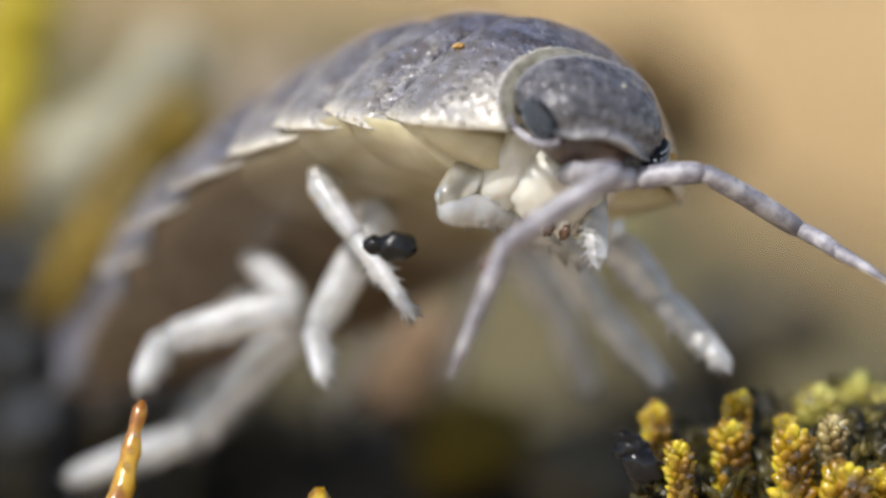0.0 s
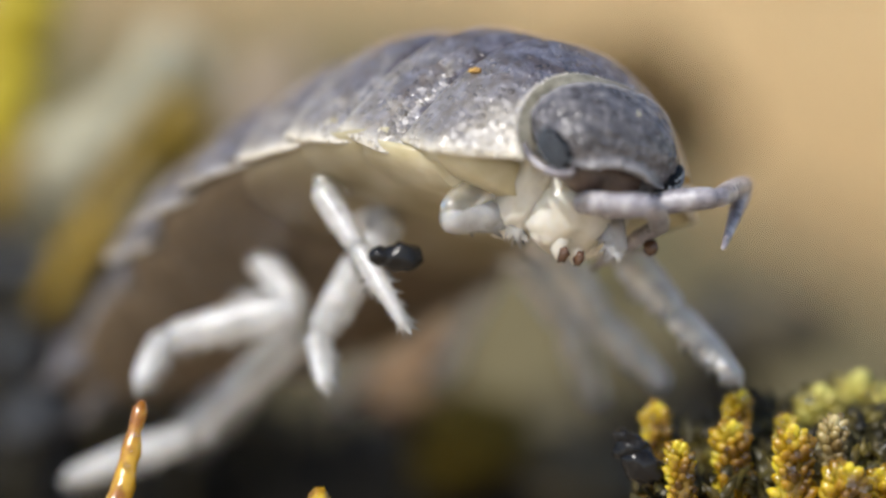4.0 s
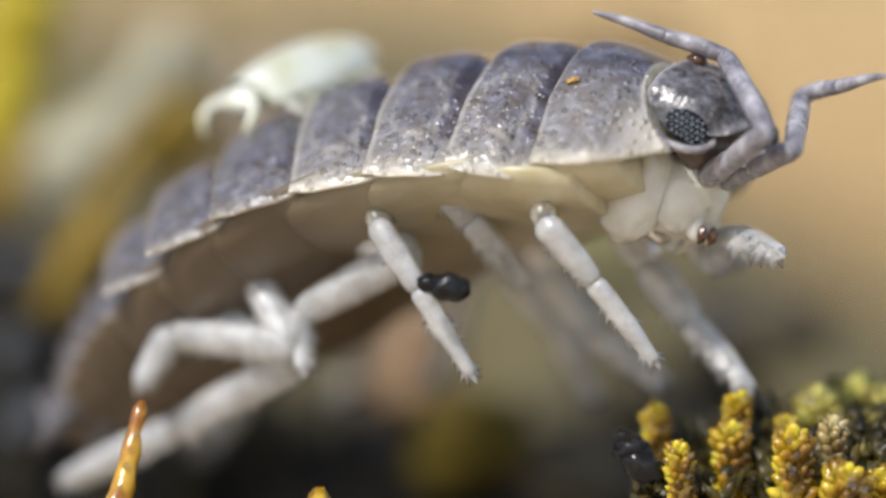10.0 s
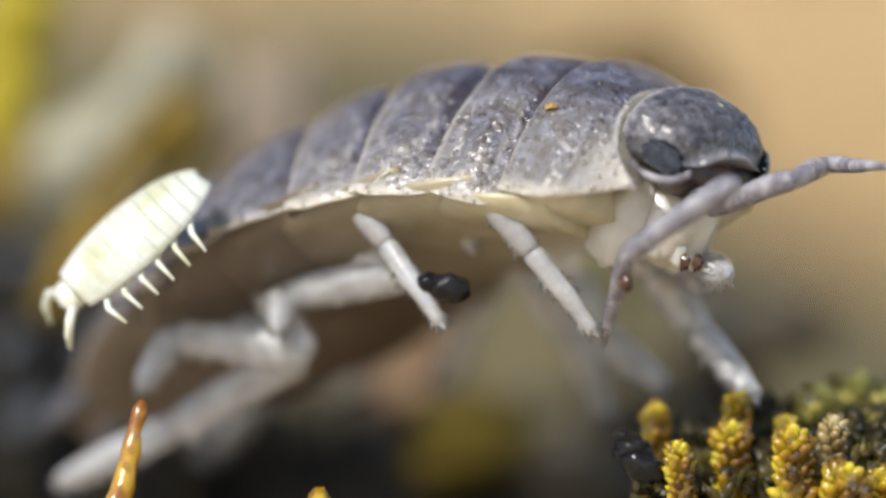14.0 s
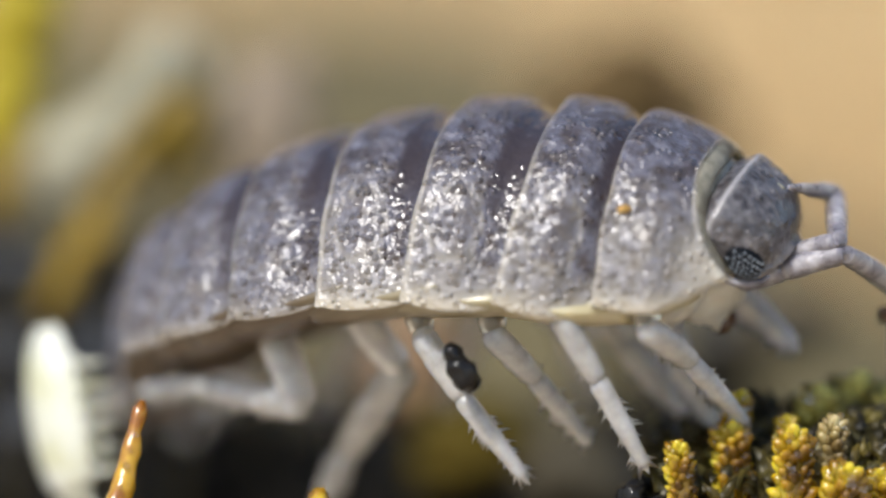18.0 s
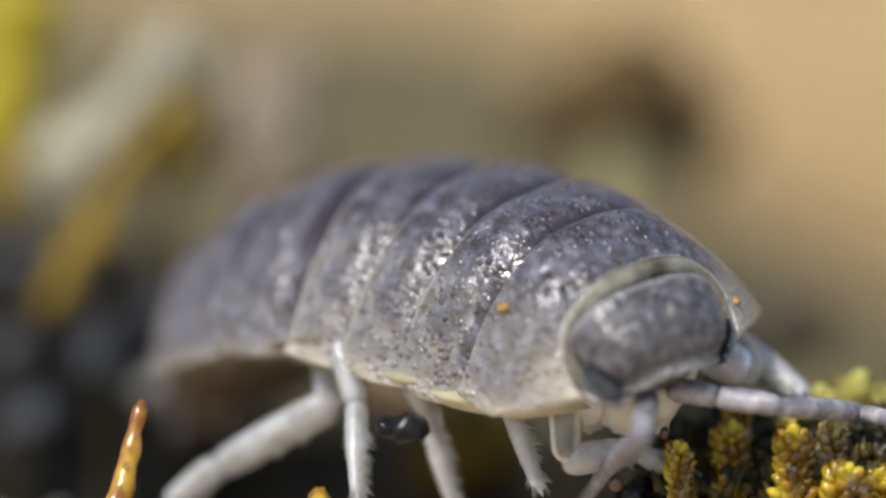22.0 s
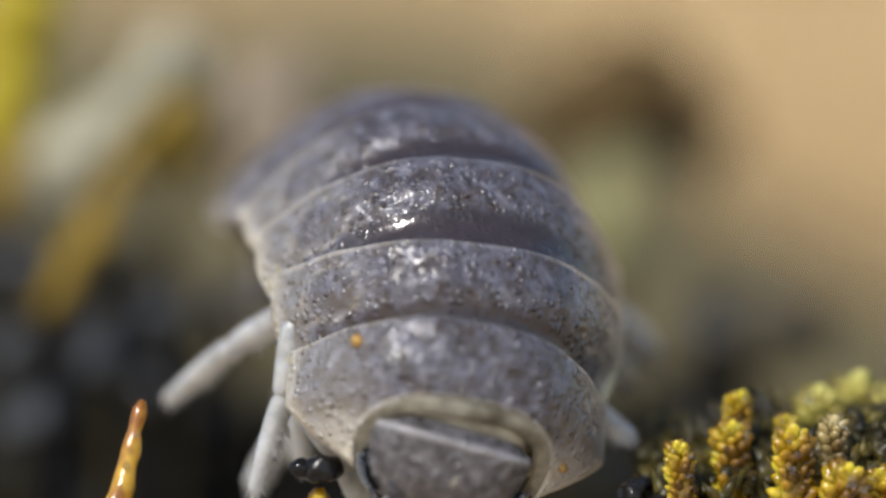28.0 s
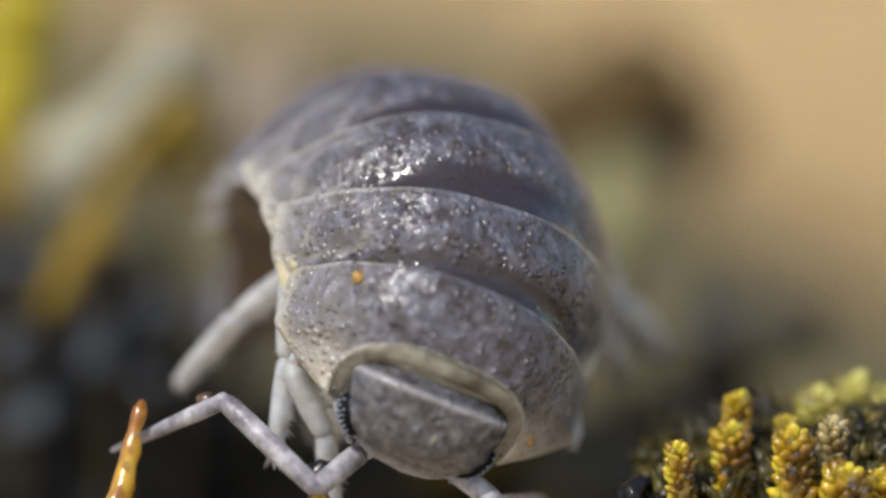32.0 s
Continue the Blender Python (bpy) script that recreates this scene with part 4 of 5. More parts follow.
    key(11, 3.02, 1.58, 2.39, -36.1, 1.1, -5.5, -0.2, 21.5, -5.3, 10.2, 5.0, -2.6, 0.1, -2.3, -5.7, 2.8)
    key(11.5, 3.03, 1.50, 2.37, -38.4, 0.9, -5.3, -0.9, 22.6, -6.3, 10.6, 4.2, -3.3, -0.4, -2.3, -7.0, 2.0)
    key(12, 3.01, 1.48, 2.25, -39.5, 0.6, -7.2, -0.7, 23.9, -8.5, 11.1, 3.3, -1.9, -0.9, -2.4, -9.8, 0.8)
    key(12.5, 2.90, 1.53, 2.22, -34.5, 3.2, -4.8, 0.7, 19.7, -11.1, 12.1, 3.6, 0.3, -1.1, -2.1, -7.7, 0.5)
    key(13, 2.79, 1.60, 2.15, -30.1, 2.6, -5.8, 0.5, 17.1, -10.5, 12.8, 3.9, 0.6, -1.2, -2.6, -8.0, -0.4)
    key(13.5, 2.96, 1.64, 2.10, -32.8, 3.2, -3.2, -0.6, 17.0, -8.1, 12.6, 4.2, -0.1, -0.5, -3.6, -7.5, 1.2)
    key(14, 2.95, 1.66, 2.07, -33.5, 2.9, -1.9, -2.1, 14.8, -4.6, 12.8, 4.7, -1.1, 0.2, -4.4, -6.9, 2.3)
    key(14.5, 2.82, 1.70, 1.95, -30.7, 3.1, -0.2, -3.8, 16.3, -6.2, 13.1, 5.3, -1.7, 1.0, -5.3, -5.8, 3.0)
    key(16.5, 3.34, 1.95, 0.32, -6.2, 18.4, 24.4, -8.7, 34.6, 6.0, 15.5, 8.8, 1.6, 0.4, -6.5, -2.4, 5.0)
    key(17, 3.31, 2.12, 0.70, -10.7, 15.4, 23.5, -9.4, 33.0, 4.5, 13.5, 7.9, 1.2, 1.5, -4.8, -2.2, 5.2)
    key(17.5, 3.28, 2.28, 0.82, -13.3, 13.1, 22.9, -8.3, 31.5, -1.8, 11.5, 7.4, 1.2, 2.7, -4.0, -3.1, 5.5)
    key(18, 3.55, 2.40, 1.08, -14.9, 7.2, 20.8, -7.4, 30.6, -1.7, 9.7, 7.1, 2.8, 3.9, -3.3, -1.8, 5.6)
    key(18.5, 3.56, 2.36, 1.14, -13.7, 5.3, 19.1, -6.7, 25.0, -5.7, 8.8, 6.2, 3.1, 3.8, -1.9, -2.0, 5.9)
    key(19, 3.48, 2.27, 1.38, -18.9, 1.0, 13.5, -5.0, 22.2, -10.7, 8.0, 5.4, 2.5, 4.0, -1.4, -3.7, 6.3)
    key(19.5, 3.46, 2.05, 1.34, -19.7, 1.7, 13.4, -4.9, 24.5, -3.7, 8.3, 5.8, 1.1, 3.1, -1.2, -1.1, 6.0)
    key(20, 3.85, 1.71, 0.80, -22.0, 6.7, 19.1, -4.5, 24.4, -5.9, 7.7, 6.4, -0.7, 2.4, -2.6, -0.2, 5.8)
    key(20.5, 3.63, 1.36, 0.27, -24.8, 5.5, 23.9, -3.9, 24.0, -7.5, 5.9, 8.1, -2.9, 1.9, -2.8, -2.2, 6.4)
    key(21, 3.47, 1.42, 0.25, -32.5, 7.4, 24.1, -3.0, 24.2, -7.7, 4.4, 9.4, -6.1, 2.1, -3.1, -3.0, 7.1)
    key(21.5, 3.16, 1.18, -0.03, -44.0, 10.6, 23.9, -2.7, 25.7, -7.5, 3.5, 11.2, -8.2, 2.2, -3.8, -1.6, 6.0)
    key(22, 2.61, 0.98, -0.62, -53.4, 16.1, 19.8, -1.3, 23.7, -5.6, 3.0, 12.7, -8.9, 2.2, -3.3, -1.7, 4.9)
    key(22.5, 2.48, 0.96, -1.01, -54.6, 20.2, 17.6, -0.4, 22.4, -7.9, 3.2, 12.9, -8.2, 1.5, -3.4, -1.7, 5.0)
    key(23, 2.44, 1.01, -1.29, -56.8, 25.0, 15.6, 1.2, 18.8, -5.5, 3.5, 13.4, -8.9, 0.2, -4.2, -1.1, 5.0)
    key(23.5, 2.40, 0.76, -1.25, -59.1, 25.7, 16.8, 2.5, 17.0, -4.1, 3.8, 13.0, -6.6, 1.0, -2.8, 0.8, 5.3)
    key(24, 2.32, 0.62, -1.45, -60.1, 29.4, 14.9, 3.6, 15.1, -5.2, 3.8, 13.0, -5.5, 1.4, -2.6, 1.0, 5.5)
    key(24.5, 2.35, 0.59, -1.41, -61.5, 28.8, 15.3, 3.1, 14.1, -5.4, 4.2, 13.3, -5.6, 1.4, -2.7, 0.8, 5.8)
    key(25, 2.24, 0.65, -1.53, -62.1, 31.1, 15.4, 2.3, 11.8, -5.8, 4.6, 14.0, -6.3, 1.1, -3.5, 0.6, 5.9)
    key(25.5, 2.14, 0.78, -1.64, -63.7, 35.9, 12.3, -0.4, 16.1, -5.5, 6.2, 15.8, -8.1, -0.7, -4.6, -2.1, 5.9)
    key(27.5, 0.89, 0.35, -2.12, -79.0, 57.7, -0.6, -3.3, 32.5, -5.0, 15.8, 17.9, -2.0, -0.1, -1.8, -3.8, 5.4)
    key(28, 0.39, -0.06, -1.88, -90.8, 61.1, -14.7, -4.0, 34.6, -6.1, 18.7, 18.1, -2.5, -1.6, -1.4, -3.9, 5.2)
    key(28.5, -0.01, 0.14, -1.46, -100.2, 58.3, -20.7, 1.5, 34.8, -7.0, 18.7, 19.1, -1.6, -2.4, -1.8, 0.6, 5.1)
    key(29, -0.14, 0.24, -1.10, -103.8, 55.7, -24.7, 6.0, 33.1, -5.7, 19.4, 20.1, -1.9, -2.7, -1.8, 1.1, 5.1)
    key(29.5, -0.17, 0.29, -0.97, -104.5, 55.5, -26.8, 10.4, 31.6, -2.5, 20.1, 21.3, -2.8, -3.2, -1.6, -0.8, 5.1)
    key(30, -0.11, 0.31, -1.45, -101.3, 59.4, -23.0, 11.8, 30.1, -1.6, 20.6, 22.6, -3.1, -3.3, -1.8, 0.3, 5.0)
    key(30.5, -0.04, 0.34, -1.57, -99.8, 60.2, -21.2, 11.6, 29.7, -1.5, 20.8, 22.5, -3.3, -3.4, -1.8, 0.4, 5.0)
    key(31, -0.01, 0.34, -1.34, -102.6, 59.7, -24.5, 10.6, 29.9, -1.1, 20.9, 22.6, -3.4, -3.3, -1.7, -0.4, 5.0)
    key(31.5, 0.17, 0.33, -1.03, -103.2, 58.2, -28.5, 8.3, 30.3, -0.6, 21.4, 22.7, -4.0, -3.1, -1.1, -2.8, 5.0)
    key(32, 0.31, 0.28, -1.10, -102.8, 58.8, -32.1, 3.8, 30.9, 0.3, 22.0, 23.0, -4.4, -2.7, -0.9, -6.7, 5.0)
    nearer = Way()       # how far it comes towards the lens
    nearer.at(0, 0.0)
    nearer.at(15, 0.0)
    nearer.at(18, -1.4)
    nearer.at(20, -1.0)
    nearer.at(21, -0.4)
    nearer.at(22, -0.5)
    nearer.at(25, -0.3)
    nearer.at(28, -0.1)
    nearer.at(32, -0.1)
    near = Way()
    near.at(0, 3.01, 1.31, 0.86, -0.09, 0.13, -2.24)
    near.at(0.5, 2.99, 1.21, 0.82, -0.24, 0.17, -2.22)
    near.at(1, 3.06, 1.06, 0.97, -0.56, 0.75, -2.32)
    near.at(1.5, 3.20, 0.80, 1.30, -0.60, 1.55, -2.00)
    near.at(2, 3.36, 0.41, 1.81, -0.89, 2.26, -1.07)
    near.at(2.5, 3.05, 0.15, 1.50, -0.85, 1.60, -1.40)
    near.at(3, 2.76, -0.10, 0.51, -0.89, 1.11, -2.39)
    near.at(3.5, 3.28, 0.34, 3.66, -0.46, 2.00, -1.94)
    near.at(5.5, 4.86, 1.81, 4.66, 3.01, 4.46, 4.31)
    near.at(6, 4.06, 1.71, 3.66, 1.01, 3.06, 0.41)
    near.at(6.5, 5.62, 2.01, 5.16, 1.21, 5.78, -1.09)
    near.at(7, 5.75, 1.59, 5.01, 0.56, 5.59, -0.89)
    near.at(7.5, 4.69, 1.69, 3.41, 0.89, 2.83, -0.39)
    near.at(8, 5.26, 1.31, 4.00, 0.09, 3.81, -2.00)
    near.at(8.5, 4.05, 1.37, 2.83, 0.25, 2.51, -1.36)
    near.at(9, 4.56, 1.86, 2.71, 1.21, 2.06, -0.89)
    near.at(9.5, 5.16, 2.11, 5.66, 2.91, 4.36, 3.11)
    near.at(10, 5.66, 2.01, 5.06, 3.46, 2.36, 4.31)
    near.at(10.5, 5.36, 1.91, 3.66, 2.51, 1.96, 2.71)
    near.at(11, 5.06, 2.11, 3.96, 3.81, 1.16, 4.41)
    near.at(11.5, 4.86, 2.11, 2.96, 2.51, 1.36, 1.71)
    near.at(12, 4.66, 2.11, 2.76, 1.51, 1.96, 0.01)
    near.at(12.5, 4.76, 1.71, 3.06, 1.11, 2.26, -1.19)
    near.at(13, 5.46, 1.46, 3.56, 0.01, 4.01, -2.19)
    near.at(13.5, 4.76, 1.01, 2.76, 0.01, 1.76, -1.49)
    near.at(14, 5.06, 1.11, 3.26, -0.09, 2.86, -1.79)
    near.at(14.5, 4.56, 1.11, 3.31, 0.01, 2.96, -1.69)
    near.at(16.5, 7.26, -1.49, 5.66, -2.64, 6.46, -3.49)
    near.at(17, 6.46, -1.19, 7.16, -1.19, 7.66, -3.59)
    near.at(17.5, 6.16, -0.89, 7.26, -1.29, 6.66, -3.59)
    near.at(18, 7.06, -0.09, 8.16, -0.69, 8.06, -2.60)
    near.at(18.5, 6.46, -0.09, 7.61, -0.39, 7.56, -1.99)
    near.at(19, 7.46, -0.49, 6.71, -2.19, 6.96, -4.39)
    near.at(19.5, 7.16, -0.39, 7.56, -1.59, 7.61, -3.59)
    near.at(20, 7.06, -1.14, 7.66, -2.00, 7.50, -4.20)
    near.at(20.5, 6.66, -1.69, 4.51, -3.49, 4.41, -4.59)
    near.at(21, 5.86, -1.99, 3.86, -2.99, 2.96, -3.89)
    near.at(21.5, 5.16, -2.29, 3.26, -3.49, 1.76, -4.49)
    near.at(22, 3.46, -3.29, 3.06, -3.89, 2.36, -4.79)
    near.at(22.5, 3.46, -4.29, 3.16, -5.19, 2.16, -6.09)
    near.at(25.5, 1.66, -4.89, 1.16, -5.59, 0.16, -6.19)
    near.at(27.5, -0.24, -5.19, -1.44, -5.09, -3.34, -5.19)
    near.at(28, -1.34, -4.89, -2.64, -4.79, -4.54, -4.59)
    near.at(28.5, -1.44, -4.39, -2.64, -4.29, -4.74, -3.89)
    near.at(29, -1.64, -4.59, -2.64, -4.59, -4.04, -4.39)
    near.at(29.5, -1.74, -4.59, -2.74, -4.29, -5.24, -4.19)
    near.at(30, -1.84, -4.89, -2.64, -5.09, -4.84, -4.99)
    near.at(30.5, -1.84, -4.89, -2.64, -5.09, -4.84, -4.99)
    near.at(31, -2.14, -4.49, -3.04, -4.39, -4.54, -4.49)
    near.at(31.5, -2.44, -4.29, -3.64, -3.09, -5.74, -3.49)
    near.at(32, -2.24, -4.19, -3.89, -2.69, -5.89, -3.59)
    far = Way()
    far.at(0, 5.36, 1.41, 6.36, 0.36, 7.76, -0.59)
    far.at(0.5, 5.30, 1.29, 6.41, 0.16, 7.66, -0.79)
    far.at(1, 5.42, 1.32, 6.51, 0.11, 7.66, -0.84)
    far.at(1.5, 5.54, 1.19, 6.56, 0.21, 7.56, -0.84)
    far.at(2, 5.51, 0.95, 6.46, 0.01, 7.36, -1.29)
    far.at(2.5, 5.40, 0.41, 5.98, -0.46, 5.33, -1.94)
    far.at(3, 5.06, -0.24, 5.21, -1.19, 3.36, -1.64)
    far.at(3.5, 4.66, 0.36, 5.51, 0.36, 4.91, -1.39)
    far.at(5.5, 5.46, 2.51, 5.26, 3.51, 4.76, 4.21)
    far.at(6, 5.41, 2.16, 5.51, 2.76, 5.61, 2.11)
    far.at(6.5, 5.66, 2.41, 4.96, 3.41, 2.96, 4.01)
    far.at(7, 5.56, 2.41, 5.46, 3.11, 5.66, 2.51)
    far.at(7.5, 5.56, 2.61, 5.76, 2.91, 5.96, 2.91)
    far.at(8, 5.41, 2.26, 5.66, 2.96, 6.56, 3.06)
    far.at(8.5, 5.06, 2.06, 5.66, 2.51, 7.56, 1.71)
    far.at(9, 5.46, 2.21, 5.56, 2.96, 6.41, 2.21)
    far.at(9.5, 5.36, 2.01, 5.86, 2.61, 5.86, 3.21)
    far.at(10, 6.11, 1.71, 6.46, 2.76, 7.71, 3.01)
    far.at(10.5, 5.66, 2.31, 6.56, 2.91, 7.76, 3.01)
    far.at(11, 5.96, 2.41, 6.66, 2.91, 7.46, 2.51)
    far.at(11.5, 5.76, 1.81, 6.46, 2.61, 7.56, 2.66)
    far.at(12, 5.66, 1.71, 6.56, 2.51, 7.61, 2.21)
    far.at(12.5, 5.66, 1.61, 6.66, 2.41, 7.56, 2.21)
    far.at(13, 6.36, 1.71, 7.36, 2.01, 8.36, 1.21)
    far.at(13.5, 6.06, 1.41, 6.76, 1.81, 7.66, 1.51)
    far.at(14, 6.16, 1.21, 6.86, 1.51, 7.76, 1.41)
    far.at(14.5, 5.76, 1.31, 6.16, 2.11, 6.46, 2.41)
    far.at(16.5, 6.56, -1.39, 7.16, -0.99, 7.81, -0.49)
    far.at(17, 6.66, -1.19, 7.46, -0.79, 8.16, -0.99)
    far.at(18, 6.91, 0.11, 7.06, 1.01, 6.01, 1.06)
    far.at(19, 6.76, 0.51, 7.36, 1.21, 7.86, 2.11)
    far.at(19.5, 6.96, 0.21, 7.76, 0.61, 8.36, 1.21)
    far.at(20, 6.96, -0.69, 7.76, -0.59, 8.56, -0.79)
    far.at(20.5, 6.96, -1.04, 7.76, -0.79, 8.66, -0.99)
    far.at(21, 6.66, -1.49, 7.56, -1.29, 8.36, -1.49)
    far.at(21.5, 6.46, -2.09, 7.76, -2.14, 8.76, -2.39)
    far.at(22, 5.96, -2.79, 7.46, -2.94, 8.66, -3.19)
    far.at(22.5, 5.26, -3.49, 6.16, -4.19, 7.16, -4.29)
    far.at(23, 5.46, -4.24, 6.66, -4.14, 8.16, -3.89)
    far.at(23.5, 5.26, -4.29, 6.36, -4.29, 7.76, -4.19)
    far.at(24, 4.96, -4.39, 5.56, -4.29, 6.16, -4.09)
    far.at(25.5, 3.66, -4.39, 4.66, -4.59, 5.76, -4.89)
    far.at(27.5, 1.96, -5.19, 2.96, -5.39, 3.96, -5.59)
    far.at(32, 0.96, -4.49, 1.76, -4.59, 2.16, -5.39)

    feet = {}
    w = feet["R1"] = Way()
    w.at(0, 2.76, -0.29, 1.0)
    w.at(3.5, 2.66, 0.01, 1.0)
    w.at(5.5, 3.36, 0.46, 2.0)
    w.at(8.3, 3.36, 0.46, 2.0)
    w.at(9, 4.31, 0.16, 3)
    w.at(10, 5.4, -0.3, 3.2)
    w.at(11, 4.2, 0.5, 3.4)
    w.at(12, 3.7, 0.6, 3.4)
    w.at(13, 3.6, 0.6, 3.4)
    w.at(14.5, 3.8, 0.2, 3.2)
    w.at(16.5, 5.11, -3.29, 0.3)
    w.at(18, 5.46, -3.19, 1)
    w.at(19, 6.56, -1.49, 2.2)
    w.at(20.5, 4.96, -3.99, 2.5)
    w.at(21.5, 5.66, -3.59, 1)
    w.at(22, 5.06, -4.39, 1)
    w.at(23, 2.26, -5.19, 1)
    w.at(25.5, 1.46, -5.39, 1)
    w.at(27.5, -0.94, -5.49, 1)
    w.at(32, -1.84, -5.19, 1)
    w = feet["R2"] = Way()
    w.at(0, 1.21, 0.56, 0.0)
    w.at(1, 1.56, 0.41, 0.0)
    w.at(3.5, 1.56, 0.11, 0.0)
    w.at(5.5, 1.46, 0.11, 0.0)
    w.at(6, 1.81, -0.69, 0.0)
    w.at(7, 2.26, -0.89, 0.0)
    w.at(8, 2.01, -0.19, 0.0)
    w.at(9, 2.11, 0.11, 0.0)
    w.at(9.5, 3.06, -0.79, 0.0)
    w.at(10, 3.86, -2.14, 0.0)
    w.at(11, 3.36, -1.69, 0.0)
    w.at(12, 3.16, -1.59, 0.0)
    w.at(13, 2.99, -1.54, 0.0)
    w.at(14, 2.78, -1.59, 0.0)
    w.at(14.5, 2.64, -1.59, 0.0)
    w.at(16.5, 3.06, -4.59, 0.0)
    w.at(18, 3.66, -3.99, 0.0)
    w.at(19, 4.56, -3.49, 0.0)
    w.at(20, 3.96, -4.39, 3.0)
    w.at(20.5, 2.36, -4.49, 1.5)
    w.at(21.5, 2.71, -3.74, 0.0)
    w.at(22, 1.76, -4.39, 0.0)
    w.at(23, 1.46, -4.89, 0.0)
    w.at(25.5, 0.86, -5.19, 0.0)
    w.at(27.5, -3.20, -4.60, 0.5)
    w.at(28.5, -3.60, -4.40, 0.5)
    w.at(29, -4.00, -4.10, 0.5)
    w.at(29.6, -3.95, -4.20, 0.5)
    w.at(30, -3.44, -3.14, 0.5)
    w.at(31, -3.30, -3.60, 0.5)
    w.at(32, -3.00, -3.90, 0.5)
    w = feet["R3"] = Way()
    w.at(0, -0.84, 1.41, 1.8)
    w.at(3, -0.64, 1.11, 1.8)
    w.at(6, -0.39, 0.71, 1.8)
    w.at(9, -0.14, 0.71, 1.8)
    w.at(10, 1.51, -0.74, 1.8)
    w.at(11, 0.76, 0.11, 1.8)
    w.at(13, 0.56, 0.11, 1.8)
    w.at(14.5, 0.56, -0.29, 1.8)
    w.at(16.5, 2.26, -4.49, 1.8)
    w.at(19, 2.91, -2.89, 1.8)
    w.at(20.5, 1.56, -4.79, 1.8)
    w.at(21.5, 0.56, -4.59, 1.8)
    w.at(23, -0.44, -4.79, 1.8)
    w.at(25.5, -0.64, -4.89, 1.8)
    w.at(27.5, -5.3, -3, 3.5)
    w.at(30, -5.1, -2.65, 3.5)
    w.at(31, -5.7, -3.1, 3.5)
    w.at(32, -5.6, -3.1, 3.5)
    w = feet["R4"] = Way()
    w.at(0, -0.46, -1.29, 0.3)
    w.at(1, -0.84, -1.45, 0.3)
    w.at(3, -0.58, -1.56, 0.3)
    w.at(6, -0.49, -1.47, 0.3)
    w.at(6.5, -0.64, -1.19, 0.3)
    w.at(7.5, -0.63, -1.19, 0.3)
    w.at(9, -0.39, -1.10, 0.3)
    w.at(9.5, 0.11, -1.64, 0.3)
    w.at(10, 0.61, -2.39, 0.3)
    w.at(10.5, 0.49, -1.85, 0.3)
    w.at(13, 0.36, -1.74, 0.3)
    w.at(13.5, 0.11, -1.34, 0.3)
    w.at(14.5, 0.01, -1.56, 0.3)
    w.at(16.5, 1.3, -4.49, 0.3)
    w.at(18, 1.55, -4.19, 0.3)
    w.at(19, 1.6, -3.99, 0.3)
    w.at(20, 1.76, -4.49, 0.3)
    w.at(20.5, -0.24, -4.69, 0.3)
    w.at(21.5, -1.44, -4.49, 0.3)
    w.at(23, -1.64, -4.59, 0.3)
    w.at(25.5, -1.84, -4.49, 0.3)
    w.at(27.5, -2.6, -4.2, 2.5)
    w.at(30, -2, -3.6, 5)
    w.at(32, -1.8, -3.4, 5)
    w = feet["R5"] = Way()
    w.at(0, -2.09, -2.49, 1.6)
    w.at(9, -1.99, -2.79, 1.6)
    w.at(9.5, -1.94, -2.99, 1.6)
    w.at(10, -2.44, -2.31, 1.6)
    w.at(13, -2.24, -2.84, 1.6)
    w.at(13.5, -2.29, -2.59, 1.6)
    w.at(14, -2.94, -1.49, 1.6)
    w.at(14.5, -3.15, -1.65, 1.6)
    w.at(16.5, -2.29, -4.59, 4.5)
    w.at(19, -2.14, -4.59, 5.0)
    w.at(20, -3.7, -3.7, 5)
    w.at(20.5, -4.2, -4.1, 4)
    w.at(22, -5, -4.6, 3)
    w.at(23, -5.2, -4.6, 3)
    w.at(25.5, -5.2, -4.5, 3)
    w.at(27.5, -3.6, -4.4, 3)
    w.at(28.5, -3.4, -4.3, 3.5)
    w.at(30, -2.4, -3.6, 6)
    w.at(32, -2.2, -3.4, 7)
    w = feet["R6"] = Way()
    w.at(0, -5.46, -2.59, 2.8)
    w.at(14.5, -5.46, -2.59, 2.8)
    w.at(16.5, -5.44, -2.57, 4.0)
    w.at(19, -5.44, -2.57, 4.5)
    w.at(20, -4.94, -2.99, 7.0)
    w.at(20.5, -5.04, -2.99, 9.0)
    w.at(22, -5.14, -2.99, 11.0)
    w.at(23, -5.64, -3.09, 7.0)
    w.at(25.5, -5.74, -3.29, 7.0)
    w.at(27.5, -3, -3.4, 9)
    w.at(30, -2, -3, 10)
    w.at(32, -1.8, -2.8, 11)
    w = feet["R7"] = Way()
    w.at(0, -6.74, -4.09, 4.5)
    w.at(14.5, -6.94, -4.19, 4.5)
    w.at(16.5, -6.4, -3.0, 8.0)
    w.at(20, -5.84, -2.9, 10.0)
    w.at(22, -5.44, -2.59, 13.0)
    w.at(23, -3.64, -2.39, 12)
    w.at(27.5, -1.6, -2.2, 13)
    w.at(32, -1, -2, 14)
    w = feet["L1"] = Way()
    w.at(0, 2.76, -0.39, -0.5)
    w.at(3.5, 2.96, -0.29, -0.5)
    w.at(5.5, 3.66, 0.01, -0.5)
    w.at(9, 4.26, -0.39, -0.5)
    w.at(10, 6.06, -0.14, -0.5)
    w.at(11, 5.16, 0.01, -0.5)
    w.at(13, 5.06, -0.29, -0.5)
    w.at(14.5, 5.06, -0.59, -0.5)
    w.at(16.5, 5.96, -2.59, 2.0)
    w.at(19, 6.56, -1.34, 2.0)
